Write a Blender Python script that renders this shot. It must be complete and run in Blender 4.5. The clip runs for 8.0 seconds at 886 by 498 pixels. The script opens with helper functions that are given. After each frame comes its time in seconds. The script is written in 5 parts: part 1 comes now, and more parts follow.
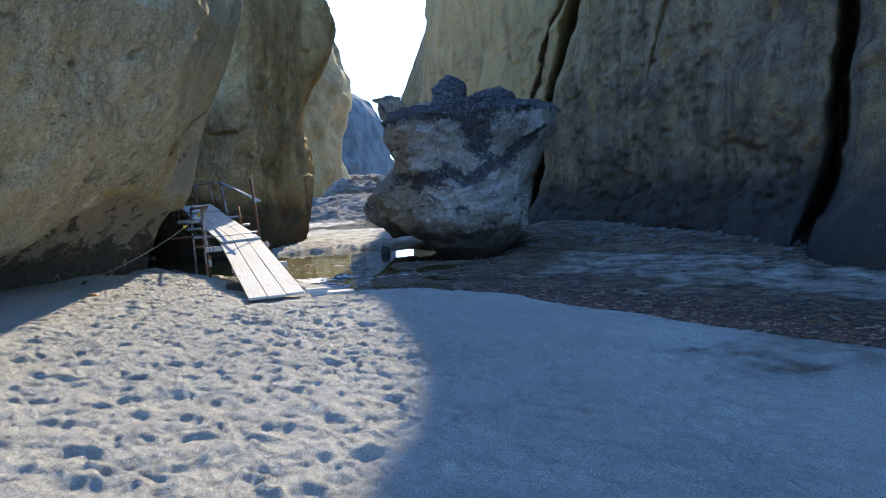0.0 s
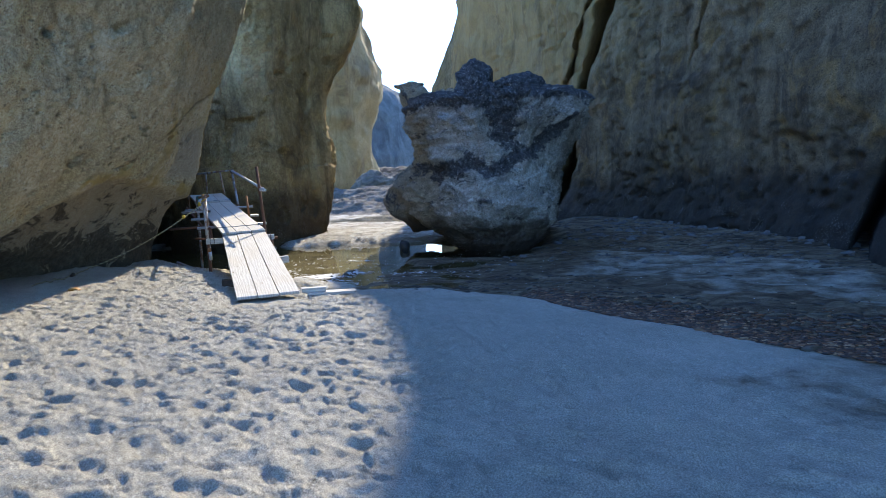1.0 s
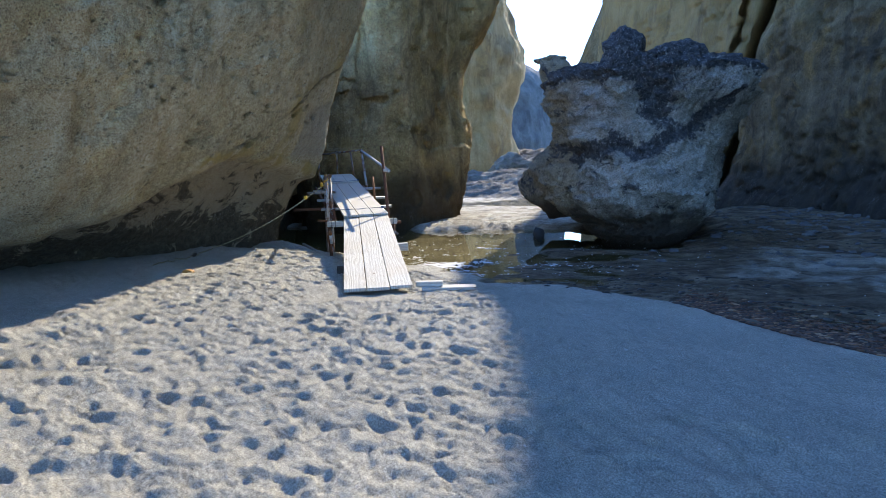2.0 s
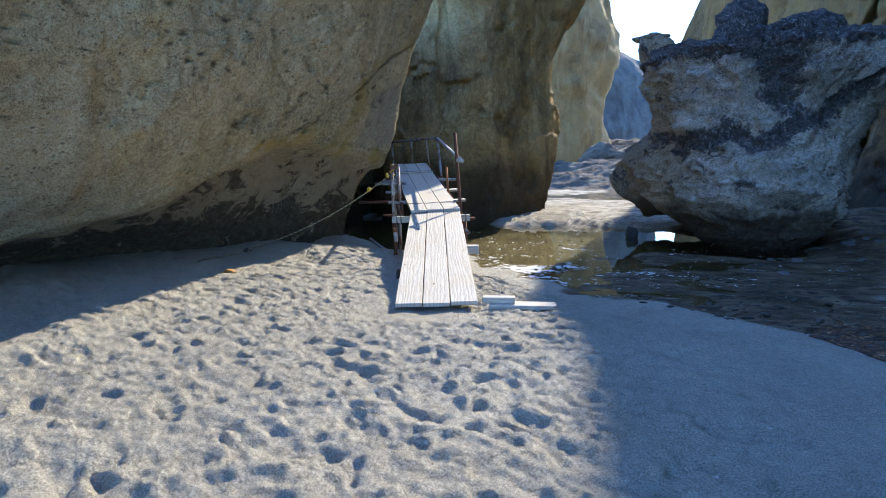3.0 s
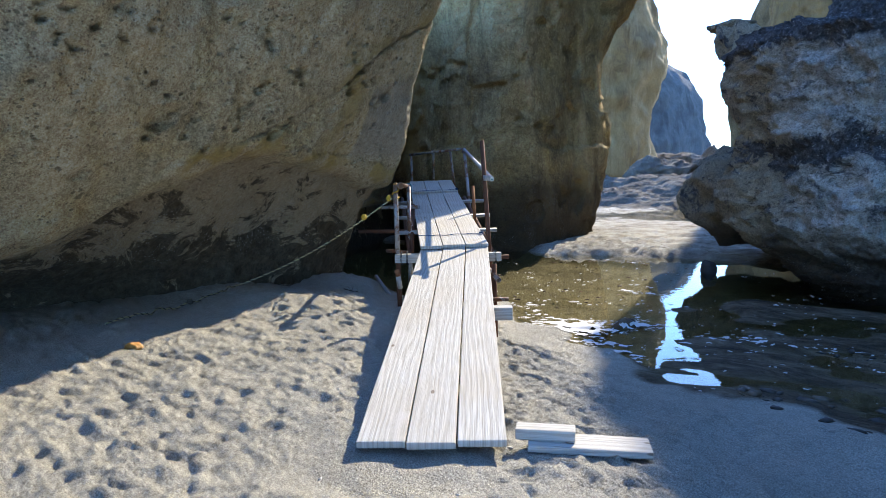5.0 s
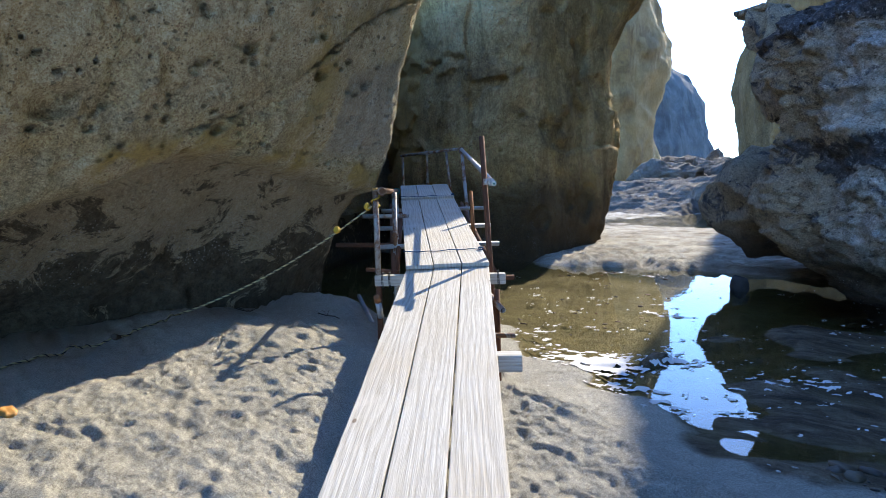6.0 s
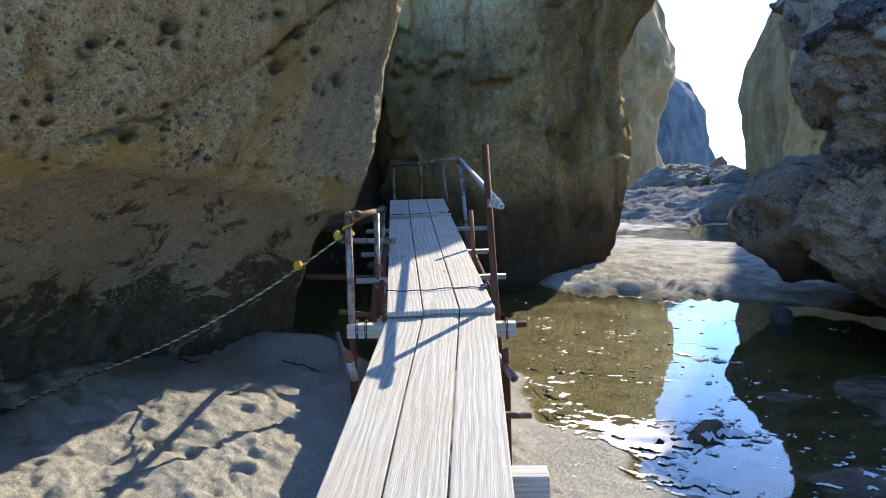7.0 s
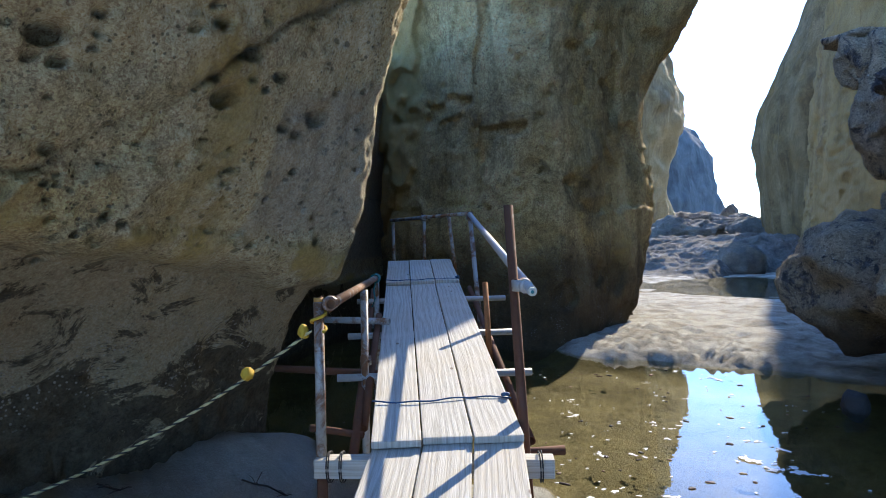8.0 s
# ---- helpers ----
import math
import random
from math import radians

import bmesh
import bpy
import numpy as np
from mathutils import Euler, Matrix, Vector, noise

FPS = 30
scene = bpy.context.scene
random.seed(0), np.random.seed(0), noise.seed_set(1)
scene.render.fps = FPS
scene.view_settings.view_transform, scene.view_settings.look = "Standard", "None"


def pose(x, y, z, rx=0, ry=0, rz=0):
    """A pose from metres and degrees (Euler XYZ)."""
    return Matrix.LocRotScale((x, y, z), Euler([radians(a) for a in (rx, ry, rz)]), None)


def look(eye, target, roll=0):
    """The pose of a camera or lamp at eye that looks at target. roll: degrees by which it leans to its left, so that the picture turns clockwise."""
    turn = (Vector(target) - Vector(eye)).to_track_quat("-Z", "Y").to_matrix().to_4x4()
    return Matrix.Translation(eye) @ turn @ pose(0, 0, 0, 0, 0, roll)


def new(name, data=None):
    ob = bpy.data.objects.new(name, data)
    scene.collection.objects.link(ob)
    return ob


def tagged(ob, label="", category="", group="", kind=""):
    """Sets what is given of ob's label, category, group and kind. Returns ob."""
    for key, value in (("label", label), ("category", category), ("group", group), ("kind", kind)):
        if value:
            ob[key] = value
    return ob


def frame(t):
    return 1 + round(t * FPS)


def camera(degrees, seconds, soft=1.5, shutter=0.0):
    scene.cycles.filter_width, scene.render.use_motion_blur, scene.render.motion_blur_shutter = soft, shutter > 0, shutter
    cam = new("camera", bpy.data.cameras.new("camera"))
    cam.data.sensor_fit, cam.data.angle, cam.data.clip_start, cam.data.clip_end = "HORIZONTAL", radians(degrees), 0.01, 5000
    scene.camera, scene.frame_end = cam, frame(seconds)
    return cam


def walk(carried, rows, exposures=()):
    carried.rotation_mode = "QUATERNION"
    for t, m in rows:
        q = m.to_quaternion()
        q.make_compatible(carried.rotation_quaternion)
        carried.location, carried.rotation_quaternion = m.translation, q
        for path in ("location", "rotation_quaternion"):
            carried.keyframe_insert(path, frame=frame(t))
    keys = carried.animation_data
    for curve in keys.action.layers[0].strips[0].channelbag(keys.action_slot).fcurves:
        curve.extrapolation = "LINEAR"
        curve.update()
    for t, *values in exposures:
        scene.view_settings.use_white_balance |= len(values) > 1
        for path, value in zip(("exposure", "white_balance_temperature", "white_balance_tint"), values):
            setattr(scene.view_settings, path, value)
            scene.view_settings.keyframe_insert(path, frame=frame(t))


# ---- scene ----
cam = camera(66.7, 8.0, 0.55)
PATH = [
    (0, (2.104, -1.838, 1.643), (1.433, 0.037, 1.459), -4.0),
    (0.5, (2.09, -1.288, 1.608), (1.399, 0.579, 1.414), -3.8),
    (1, (1.983, -0.815, 1.575), (1.224, 1.025, 1.379), -3.2),
    (1.5, (1.828, -0.322, 1.555), (0.903, 1.44, 1.354), -2.9),
    (2, (1.595, 0.221, 1.556), (0.477, 1.864, 1.33), -2.5),
    (3.5, (0.594, 1.86, 1.591), (-0.762, 3.31, 1.35), -1.4),
    (4, (0.202, 2.368, 1.606), (-1.183, 3.793, 1.379), -1.4),
    (4.5, (-0.213, 2.887, 1.62), (-1.609, 4.302, 1.405), -1.5),
    (6, (-1.506, 4.404, 1.626), (-2.906, 5.819, 1.432), -1.5),
    (6.5, (-1.937, 4.856, 1.664), (-3.331, 6.275, 1.463), -1.4),
    (7, (-2.392, 5.37, 1.726), (-3.791, 6.789, 1.552), -1.4),
    (7.5, (-2.838, 5.816, 1.831), (-4.238, 7.24, 1.715), -1.2),
    (8, (-3.285, 6.271, 1.882), (-4.699, 7.685, 1.843), -1.2),
]
walk(cam, [(t, look(eye, target, roll)) for t, eye, target, roll in PATH], [(0.0, 1.68, 5600, 10), (8.0, 1.68, 5600, 10)])

# ---- light ----
SUN_AZ, SUN_EL = radians(-13.5), radians(32.5)
sun_dir = Vector((math.sin(SUN_AZ) * math.cos(SUN_EL), math.cos(SUN_AZ) * math.cos(SUN_EL), math.sin(SUN_EL)))
world = bpy.data.worlds.new("world")
scene.world = world
world.use_nodes = True
wn = world.node_tree
sky = wn.nodes.new("ShaderNodeTexSky")
sky.sky_type = "NISHITA"
sky.sun_disc = False
sky.sun_elevation = SUN_EL
sky.sun_rotation = SUN_AZ
sky.air_density, sky.dust_density, sky.ozone_density = 1.0, 0.2, 6.5
tint = wn.nodes.new("ShaderNodeVectorMath")
tint.operation = "MULTIPLY"
tint.inputs[1].default_value = (0.92, 0.97, 1.05)
wn.links.new(sky.outputs["Color"], tint.inputs[0])
wn.links.new(tint.outputs["Vector"], wn.nodes["Background"].inputs["Color"])
wn.nodes["Background"].inputs["Strength"].default_value = 0.185
sun = new("sun", bpy.data.lights.new("sun", "SUN"))
sun.data.energy, sun.data.angle, sun.data.color = 3.4, radians(0.53), (1.0, 0.82, 0.58)
sun.matrix_world = look((0, 0, 60), Vector((0, 0, 60)) - sun_dir)


# ---- noise and mesh helpers ----
def hash01(i, j, k, seed):
    h = (i.astype(np.int64) * 374761393 + j.astype(np.int64) * 668265263 + k.astype(np.int64) * 2147483647 + seed * 974634777) & 0xFFFFFFFF
    h = ((h ^ (h >> 13)) * 1274126177) & 0xFFFFFFFF
    h = ((h ^ (h >> 16)) * 2246822519) & 0xFFFFFFFF
    return ((h ^ (h >> 15)) & 0xFFFFFF) / float(0xFFFFFF)


def vnoise(p, seed=0):
    """Smooth value noise in -1..1 at points p (..., 3)."""
    q = np.floor(p)
    f = p - q
    f = f * f * f * (f * (f * 6 - 15) + 10)
    i, j, k = q[..., 0], q[..., 1], q[..., 2]
    out = 0
    for a in (0, 1):
        for b in (0, 1):
            for c in (0, 1):
                w = (f[..., 0] if a else 1 - f[..., 0]) * (f[..., 1] if b else 1 - f[..., 1]) * (f[..., 2] if c else 1 - f[..., 2])
                out = out + w * hash01(i + a, j + b, k + c, seed)
    return out * 2 - 1


def fbm(p, octaves=4, seed=0, gain=0.5):
    out, amp = 0, 1.0
    for o in range(octaves):
        out = out + amp * vnoise(p * (2.03 ** o) + o * 17.3, seed + o)
        amp *= gain
    return out


def ridged(p, octaves=3, seed=0):
    out, amp = 0, 1.0
    for o in range(octaves):
        out = out + amp * (1 - np.abs(vnoise(p * (2.1 ** o) + o * 9.1, seed + o)) * 2)
        amp *= 0.5
    return out


def smooth01(x):
    x = np.clip(x, 0, 1)
    return x * x * (3 - 2 * x)


def xyz(x, y, z):
    return np.stack(np.broadcast_arrays(x, y, z), -1)


def mesh_from(name, verts, faces, material, shade=True):
    me = bpy.data.meshes.new(name)
    me.from_pydata([tuple(v) for v in verts], [], [tuple(f) for f in faces])
    if shade:
        me.polygons.foreach_set("use_smooth", [True] * len(me.polygons))
    me.materials.append(material)
    me.update()
    return me


def grid_faces(n, m, wrap=False):
    i, j = np.meshgrid(np.arange(n - 1), np.arange(m if wrap else m - 1), indexing="ij")
    j2 = (j + 1) % m
    return np.stack([i * m + j, i * m + j2, (i + 1) * m + j2, (i + 1) * m + j], -1).reshape(-1, 4)


def part(name, bm, material, parent=None, label=""):
    """Links a bmesh as one mesh object under a thing or a part."""
    me = bpy.data.meshes.new(name)
    bm.normal_update()
    bm.to_mesh(me)
    bm.free()
    me.materials.append(material)
    ob = new(name, me)
    if parent is not None:
        ob.parent = parent
    return tagged(ob, label)


def thing(name, label, category, group="", at=(0, 0, 0)):
    ob = new(name)
    ob.location = at
    return tagged(ob, label, category, group)


def pipe(name, a, b, radius, material, parent, label="", sides=14, hollow=True):
    """A scaffold tube from a to b with a wall thickness that shows at its ends."""
    a, b = Vector(a), Vector(b)
    axis = (b - a).normalized()
    u = axis.orthogonal().normalized()
    v = axis.cross(u)
    bm = bmesh.new()
    rings = []
    inner = radius * 0.84
    for centre, r in ((a + axis * 0.05, inner), (a, inner), (a, radius), (b, radius), (b, inner), (b - axis * 0.05, inner)) if hollow else ((a, radius * 0.6), (a, radius), (b, radius), (b, radius * 0.6)):
        rings.append([bm.verts.new(centre + (u * math.cos(t) + v * math.sin(t)) * r) for t in [2 * math.pi * i / sides for i in range(sides)]])
    for p, q in zip(rings, rings[1:]):
        for i in range(sides):
            f = bm.faces.new((p[i], p[(i + 1) % sides], q[(i + 1) % sides], q[i]))
            f.smooth = True
    bm.faces.new(rings[0])
    bm.faces.new(rings[-1][::-1])
    bmesh.ops.recalc_face_normals(bm, faces=bm.faces)
    return part(name, bm, material, parent, label)


def box_bm(a, b, up, width, thick, bevel=0.006, cuts=0, warp=0.0, seed=0):
    """A board from a to b (its axis on the top face), width across, thick downwards, with worn edges."""
    a, b = Vector(a), Vector(b)
    axis = (b - a).normalized()
    side = axis.cross(Vector(up)).normalized()
    top = side.cross(axis).normalized()
    n = cuts + 2
    bm = bmesh.new()
    rings = []
    for i in range(n):
        c = a.lerp(b, i / (n - 1))
        w = 1 + 0.012 * noise.noise((i * 0.9, seed * 7.7, 0))
        dz = warp * noise.noise((i * 0.35, seed * 3.1, 5))
        rings.append([bm.verts.new(c + side * (sx * width / 2 * w) + top * (dz + (0 if tz else -thick))) for sx, tz in ((-1, 1), (1, 1), (1, 0), (-1, 0))])
    for p, q in zip(rings, rings[1:]):
        for k in range(4):
            bm.faces.new((p[k], p[(k + 1) % 4], q[(k + 1) % 4], q[k]))
    bm.faces.new(rings[0][::-1])
    bm.faces.new(rings[-1])
    bmesh.ops.recalc_face_normals(bm, faces=bm.faces)
    if bevel:
        sharp = [e for e in bm.edges if len(e.link_faces) == 2 and e.calc_face_angle() > 0.8]
        bmesh.ops.bevel(bm, geom=sharp, offset=bevel, segments=2, affect="EDGES", profile=0.6)
    return bm


# ---- materials ----
class Nodes:
    """Short hand for a node material."""

    def __init__(self, name):
        self.mat = bpy.data.materials.new(name)
        self.mat.use_nodes = True
        self.tree = self.mat.node_tree
        self.bsdf = self.tree.nodes["Principled BSDF"]
        self.out = self.tree.nodes["Material Output"]
        self.pos = self.tree.nodes.new("ShaderNodeTexCoord").outputs["Object"]

    def node(self, kind, values=None, operation=None, feature=None, attribute_name=None):
        n = self.tree.nodes.new(kind)
        if operation:
            n.operation = operation
        if feature:
            n.feature = feature
        if attribute_name:
            n.attribute_name = attribute_name
        for k, v in (values or {}).items():
            if hasattr(v, "is_linked"):
                self.tree.links.new(v, n.inputs[k])
            else:
                n.inputs[k].default_value = v
        return n

    def scaled(self, s, src=None):
        return self.node("ShaderNodeMapping", {"Vector": src or self.pos, "Scale": s}).outputs["Vector"]

    def noise(self, scale, detail=5, rough=0.55, vec=None, distort=0.0):
        return self.node("ShaderNodeTexNoise", {"Vector": vec or self.pos, "Scale": scale, "Detail": detail, "Roughness": rough, "Distortion": distort}).outputs["Fac"]

    def voronoi(self, scale, vec=None, feature="F1", rand=1.0):
        return self.node("ShaderNodeTexVoronoi", {"Vector": vec or self.pos, "Scale": scale, "Randomness": rand}, feature=feature).outputs["Distance"]

    def cells(self, scale, vec=None):
        """A random value for each grain."""
        c = self.node("ShaderNodeTexVoronoi", {"Vector": vec or self.pos, "Scale": scale}).outputs["Color"]
        return self.node("ShaderNodeSeparateColor", {0: c}).outputs[0]

    def ramp(self, fac, stops):
        n = self.node("ShaderNodeValToRGB", {"Fac": fac})
        cr = n.color_ramp
        while len(cr.elements) < len(stops):
            cr.elements.new(0.5)
        for e, (p, c) in zip(cr.elements, stops):
            e.position = p
            e.color = (*c, 1) if not isinstance(c, float) else (c, c, c, 1)
        return n.outputs["Color"]

    def mix(self, fac, a, b, blend="MIX"):
        n = self.node("ShaderNodeMix")
        n.data_type, n.blend_type = "RGBA", blend
        for k, v in ((0, fac), (6, a), (7, b)):
            if hasattr(v, "is_linked"):
                self.tree.links.new(v, n.inputs[k])
            else:
                n.inputs[k].default_value = (*v, 1) if isinstance(v, tuple) and len(v) == 3 else v
        return n.outputs[2]

    def math(self, op, a, b=0.0, c=0.0):
        return self.node("ShaderNodeMath", {0: a, 1: b, 2: c}, operation=op).outputs[0]

    def axis(self, which):
        return self.node("ShaderNodeSeparateXYZ", {0: self.pos}).outputs[which]

    def attr(self, name):
        return self.node("ShaderNodeAttribute", attribute_name=name).outputs["Fac"]

    def bump(self, height, strength, dist, chain=None):
        n = self.node("ShaderNodeBump", {"Height": height, "Strength": strength, "Distance": dist})
        if chain is not None:
            self.tree.links.new(chain, n.inputs["Normal"])
        return n.outputs["Normal"]

    def finish(self, colour=None, rough=None, normal=None, metal=None, spec=None):
        for key, v in (("Base Color", colour), ("Roughness", rough), ("Normal", normal), ("Metallic", metal), ("Specular IOR Level", spec)):
            if v is None:
                continue
            if hasattr(v, "is_linked"):
                self.tree.links.new(v, self.bsdf.inputs[key])
            else:
                self.bsdf.inputs[key].default_value = (*v, 1) if isinstance(v, tuple) else v
        return self.mat


def tuff(name, dark, mid, pale, ochre, ochre_amount=0.5, streak=1.0, grit=1.0, stain_shade=None, scale=1.0, zones=False, blotch=0.0, lichen=False, sunny=0.0):
    """Coarse volcanic tuff: grit, cavities, vertical wash streaks, ochre patches and, where asked, a dark foot zone of
    algae, barnacles and painted shade.
    """
    n = Nodes(name)
    big = n.noise(0.5 * scale, 8, 0.66, distort=0.7)
    col = n.ramp(big, [(0.34, dark), (0.50, mid), (0.66, pale)])
    streaks = n.noise(1.6 * scale, 6, 0.62, n.scaled((1, 1, 0.10)), 0.3)
    col = n.mix(n.math("MULTIPLY", n.ramp(streaks, [(0.50, 0.0), (0.60, 1.0)]), 0.6 * streak), col, pale)
    streaks2 = n.noise(2.7 * scale, 5, 0.62, n.scaled((1, 1, 0.07)), 0.2)
    col = n.mix(n.math("MULTIPLY", n.ramp(streaks2, [(0.53, 0.0), (0.63, 1.0)]), 0.6 * streak), col, dark)
    patch = n.noise(0.8 * scale, 6, 0.68, distort=1.2)
    col = n.mix(n.math("MULTIPLY", n.ramp(patch, [(0.52, 0.0), (0.64, 1.0)]), ochre_amount), col, ochre)
    if blotch:
        spots = n.ramp(n.noise(1.5 * scale, 9, 0.72, distort=1.0), [(0.40, 1.0), (0.52, 0.0)])
        col = n.mix(n.math("MULTIPLY", spots, blotch), col, tuple(c * 0.42 for c in dark))
        white = n.ramp(n.noise(2.3 * scale, 9, 0.75, distort=0.6), [(0.55, 0.0), (0.66, 1.0)])
        col = n.mix(n.math("MULTIPLY", white, blotch), col, tuple(min(1, c * 1.35) for c in pale))
    if lichen:
        col = n.mix(n.math("MULTIPLY", n.attr("pale"), 0.65), col, n.mix(n.ramp(n.noise(6, 8, 0.8), [(0.38, 0.0), (0.62, 1.0)]), (0.24, 0.23, 0.215), (0.74, 0.72, 0.67)))
        col = n.mix(n.math("MULTIPLY", n.attr("tan"), 0.75), col, n.mix(n.noise(4, 7, 0.75), (0.20, 0.155, 0.09), (0.44, 0.36, 0.23)))
        crumb = n.math("ADD", n.noise(2.2, 8, 0.78, distort=0.6), n.math("MULTIPLY", n.math("SUBTRACT", n.attr("lichen"), 0.22), 0.26))
        mask = n.ramp(crumb, [(0.50, 0.0), (0.565, 1.0)])
        col = n.mix(n.math("MULTIPLY", mask, 0.9), col, n.mix(n.ramp(n.noise(14, 6, 0.8), [(0.45, 0.0), (0.64, 1.0)]), (0.025, 0.029, 0.038), (0.15, 0.152, 0.16)))
        flecks = n.ramp(n.noise(15, 7, 0.82), [(0.57, 0.0), (0.64, 1.0)])
        col = n.mix(n.math("MULTIPLY", n.math("MULTIPLY", flecks, 0.55), n.math("SUBTRACT", 1.0, n.attr("tan"))), col, (0.66, 0.65, 0.62))
    soft = n.noise(7.5, 7, 0.7)
    col = n.mix(0.4, col, n.ramp(soft, [(0.30, (0.26, 0.26, 0.26)), (0.70, (0.74, 0.74, 0.74))]), "OVERLAY")
    grain = n.math("ADD", n.math("MULTIPLY", n.cells(85), 0.55), n.math("MULTIPLY", n.cells(190), 0.45))
    col = n.mix(min(1.0, 0.6 * grit), col, n.ramp(grain, [(0.10, (0.10, 0.10, 0.10)), (0.5, (0.52, 0.52, 0.52)), (0.92, (0.90, 0.90, 0.90))]), "OVERLAY")
    pebble = n.noise(21, 6, 0.82)
    col = n.mix(min(1.0, 0.5 * grit), col, n.ramp(pebble, [(0.36, (0.16, 0.16, 0.16)), (0.5, (0.5, 0.5, 0.5)), (0.64, (0.86, 0.86, 0.86))]), "OVERLAY")
    # small pits, their inner shade painted in as a dark tone
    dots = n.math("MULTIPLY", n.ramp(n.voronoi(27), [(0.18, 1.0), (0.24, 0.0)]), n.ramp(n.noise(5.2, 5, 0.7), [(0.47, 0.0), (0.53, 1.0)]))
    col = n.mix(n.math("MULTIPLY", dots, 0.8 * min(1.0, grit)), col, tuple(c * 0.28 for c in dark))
    clast = n.math("MULTIPLY", n.ramp(n.voronoi(19), [(0.13, 1.0), (0.24, 0.0)]), n.ramp(n.noise(31, 2), [(0.54, 0.0), (0.60, 1.0)]))
    col = n.mix(n.math("MULTIPLY", clast, 0.55), col, tuple(min(1, c * 1.3) for c in pale))
    # larger holes, likewise darkened in colour for the shade inside
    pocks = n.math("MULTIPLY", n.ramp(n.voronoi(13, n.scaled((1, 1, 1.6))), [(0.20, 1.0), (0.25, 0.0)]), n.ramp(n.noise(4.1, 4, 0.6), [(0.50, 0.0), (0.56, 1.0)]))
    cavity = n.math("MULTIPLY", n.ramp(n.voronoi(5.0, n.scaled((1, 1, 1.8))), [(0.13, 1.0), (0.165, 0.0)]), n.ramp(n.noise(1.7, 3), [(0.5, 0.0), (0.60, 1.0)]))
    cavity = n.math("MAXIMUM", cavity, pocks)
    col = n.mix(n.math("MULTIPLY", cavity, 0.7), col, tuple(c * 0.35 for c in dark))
    rough = 0.93
    if zones:
        och = n.math("MULTIPLY", n.attr("ochre"), n.ramp(n.noise(3.0, 5, 0.65), [(0.42, 0.0), (0.54, 1.0)]))
        col = n.mix(n.math("MULTIPLY", och, 0.85), col, n.mix(n.noise(16, 4, 0.7), (0.62, 0.48, 0.17), (0.40, 0.31, 0.13)))
        col = n.mix(n.math("MULTIPLY", n.attr("panel"), 0.5), col, (0.36, 0.34, 0.30))
        # shade in the crack painted as a dark line, finer than the mesh shows
        col = n.mix(n.math("MULTIPLY", n.attr("crack"), 0.45), col, (0.06, 0.05, 0.04))
        # hollow coloured darker; its near-black foot is algae plus painted shade
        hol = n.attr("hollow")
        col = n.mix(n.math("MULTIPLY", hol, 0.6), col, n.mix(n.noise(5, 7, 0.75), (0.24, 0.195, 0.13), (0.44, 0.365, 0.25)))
        algae_and_shade = n.ramp(n.math("ADD", n.noise(1.7, 9, 0.76, n.scaled((1, 1, 1.5)), 0.8), n.math("MULTIPLY", n.attr("foot"), 0.15)), [(0.525, 0.0), (0.56, 1.0)])
        algae_and_shade = n.math("MULTIPLY", algae_and_shade, hol)
        col = n.mix(n.math("MULTIPLY", algae_and_shade, 0.82), col, n.mix(n.ramp(n.noise(11, 6, 0.75), [(0.42, 0.0), (0.62, 1.0)]), (0.024, 0.021, 0.016), (0.12, 0.098, 0.066)))
        specks = n.math("MULTIPLY", n.ramp(n.voronoi(30), [(0.20, 1.0), (0.28, 0.0)]), n.ramp(n.noise(2.6, 4, 0.6), [(0.47, 0.0), (0.55, 1.0)]))
        col = n.mix(n.math("MULTIPLY", n.math("MULTIPLY", specks, n.attr("shellband")), 0.8), col, (0.46, 0.43, 0.37))
    # yellow rock; on the middle cliff its tone is raised for light it catches
    if sunny:
        col = n.mix(n.math("MULTIPLY", n.attr("yellow"), n.ramp(n.noise(1.3, 6, 0.7, n.scaled((1, 1, 0.3))), [(0.30, 0.3 * sunny), (0.52, sunny)])), col, n.mix(n.noise(6, 5, 0.7), (0.72, 0.50, 0.16), (0.50, 0.36, 0.15)))
    # dark foot band: wet stain, and on the opposite cliff painted shade too
    if stain_shade:
        low, high, colour = stain_shade
        edge = n.math("ADD", n.axis(2), n.math("MULTIPLY", n.math("SUBTRACT", n.noise(0.9, 5, 0.6), 0.5), 1.5))
        zone = n.ramp(n.math("DIVIDE", n.math("SUBTRACT", edge, low), high - low), [(0.0, 1.0), (0.5, 0.85), (1.0, 0.0)])
        col = n.mix(n.math("MULTIPLY", zone, 0.92), col, n.mix(n.noise(5, 5, 0.7), colour, tuple(c * 0.5 for c in colour)))
        specks = n.math("MULTIPLY", n.ramp(n.voronoi(34), [(0.16, 1.0), (0.30, 0.0)]), n.ramp(n.noise(2.2, 4, 0.6), [(0.53, 0.0), (0.62, 1.0)]))
        col = n.mix(n.math("MULTIPLY", n.math("MULTIPLY", specks, zone), 0.7), col, (0.42, 0.40, 0.36))
    col = n.mix(0.3, col, n.ramp(n.noise(48, 4, 0.8), [(0.36, (0.2, 0.2, 0.2)), (0.5, (0.5, 0.5, 0.5)), (0.64, (0.8, 0.8, 0.8))]), "OVERLAY")
    h = n.bump(n.noise(3.4, 9, 0.74), 0.5, 0.075)
    h = n.bump(soft, 0.6, 0.045, h)
    h = n.bump(pebble, 0.7, 0.03, h)
    h = n.bump(n.math("SUBTRACT", grain, n.math("MULTIPLY", n.math("MAXIMUM", cavity, dots), 2.0)), 0.9, 0.022, h)
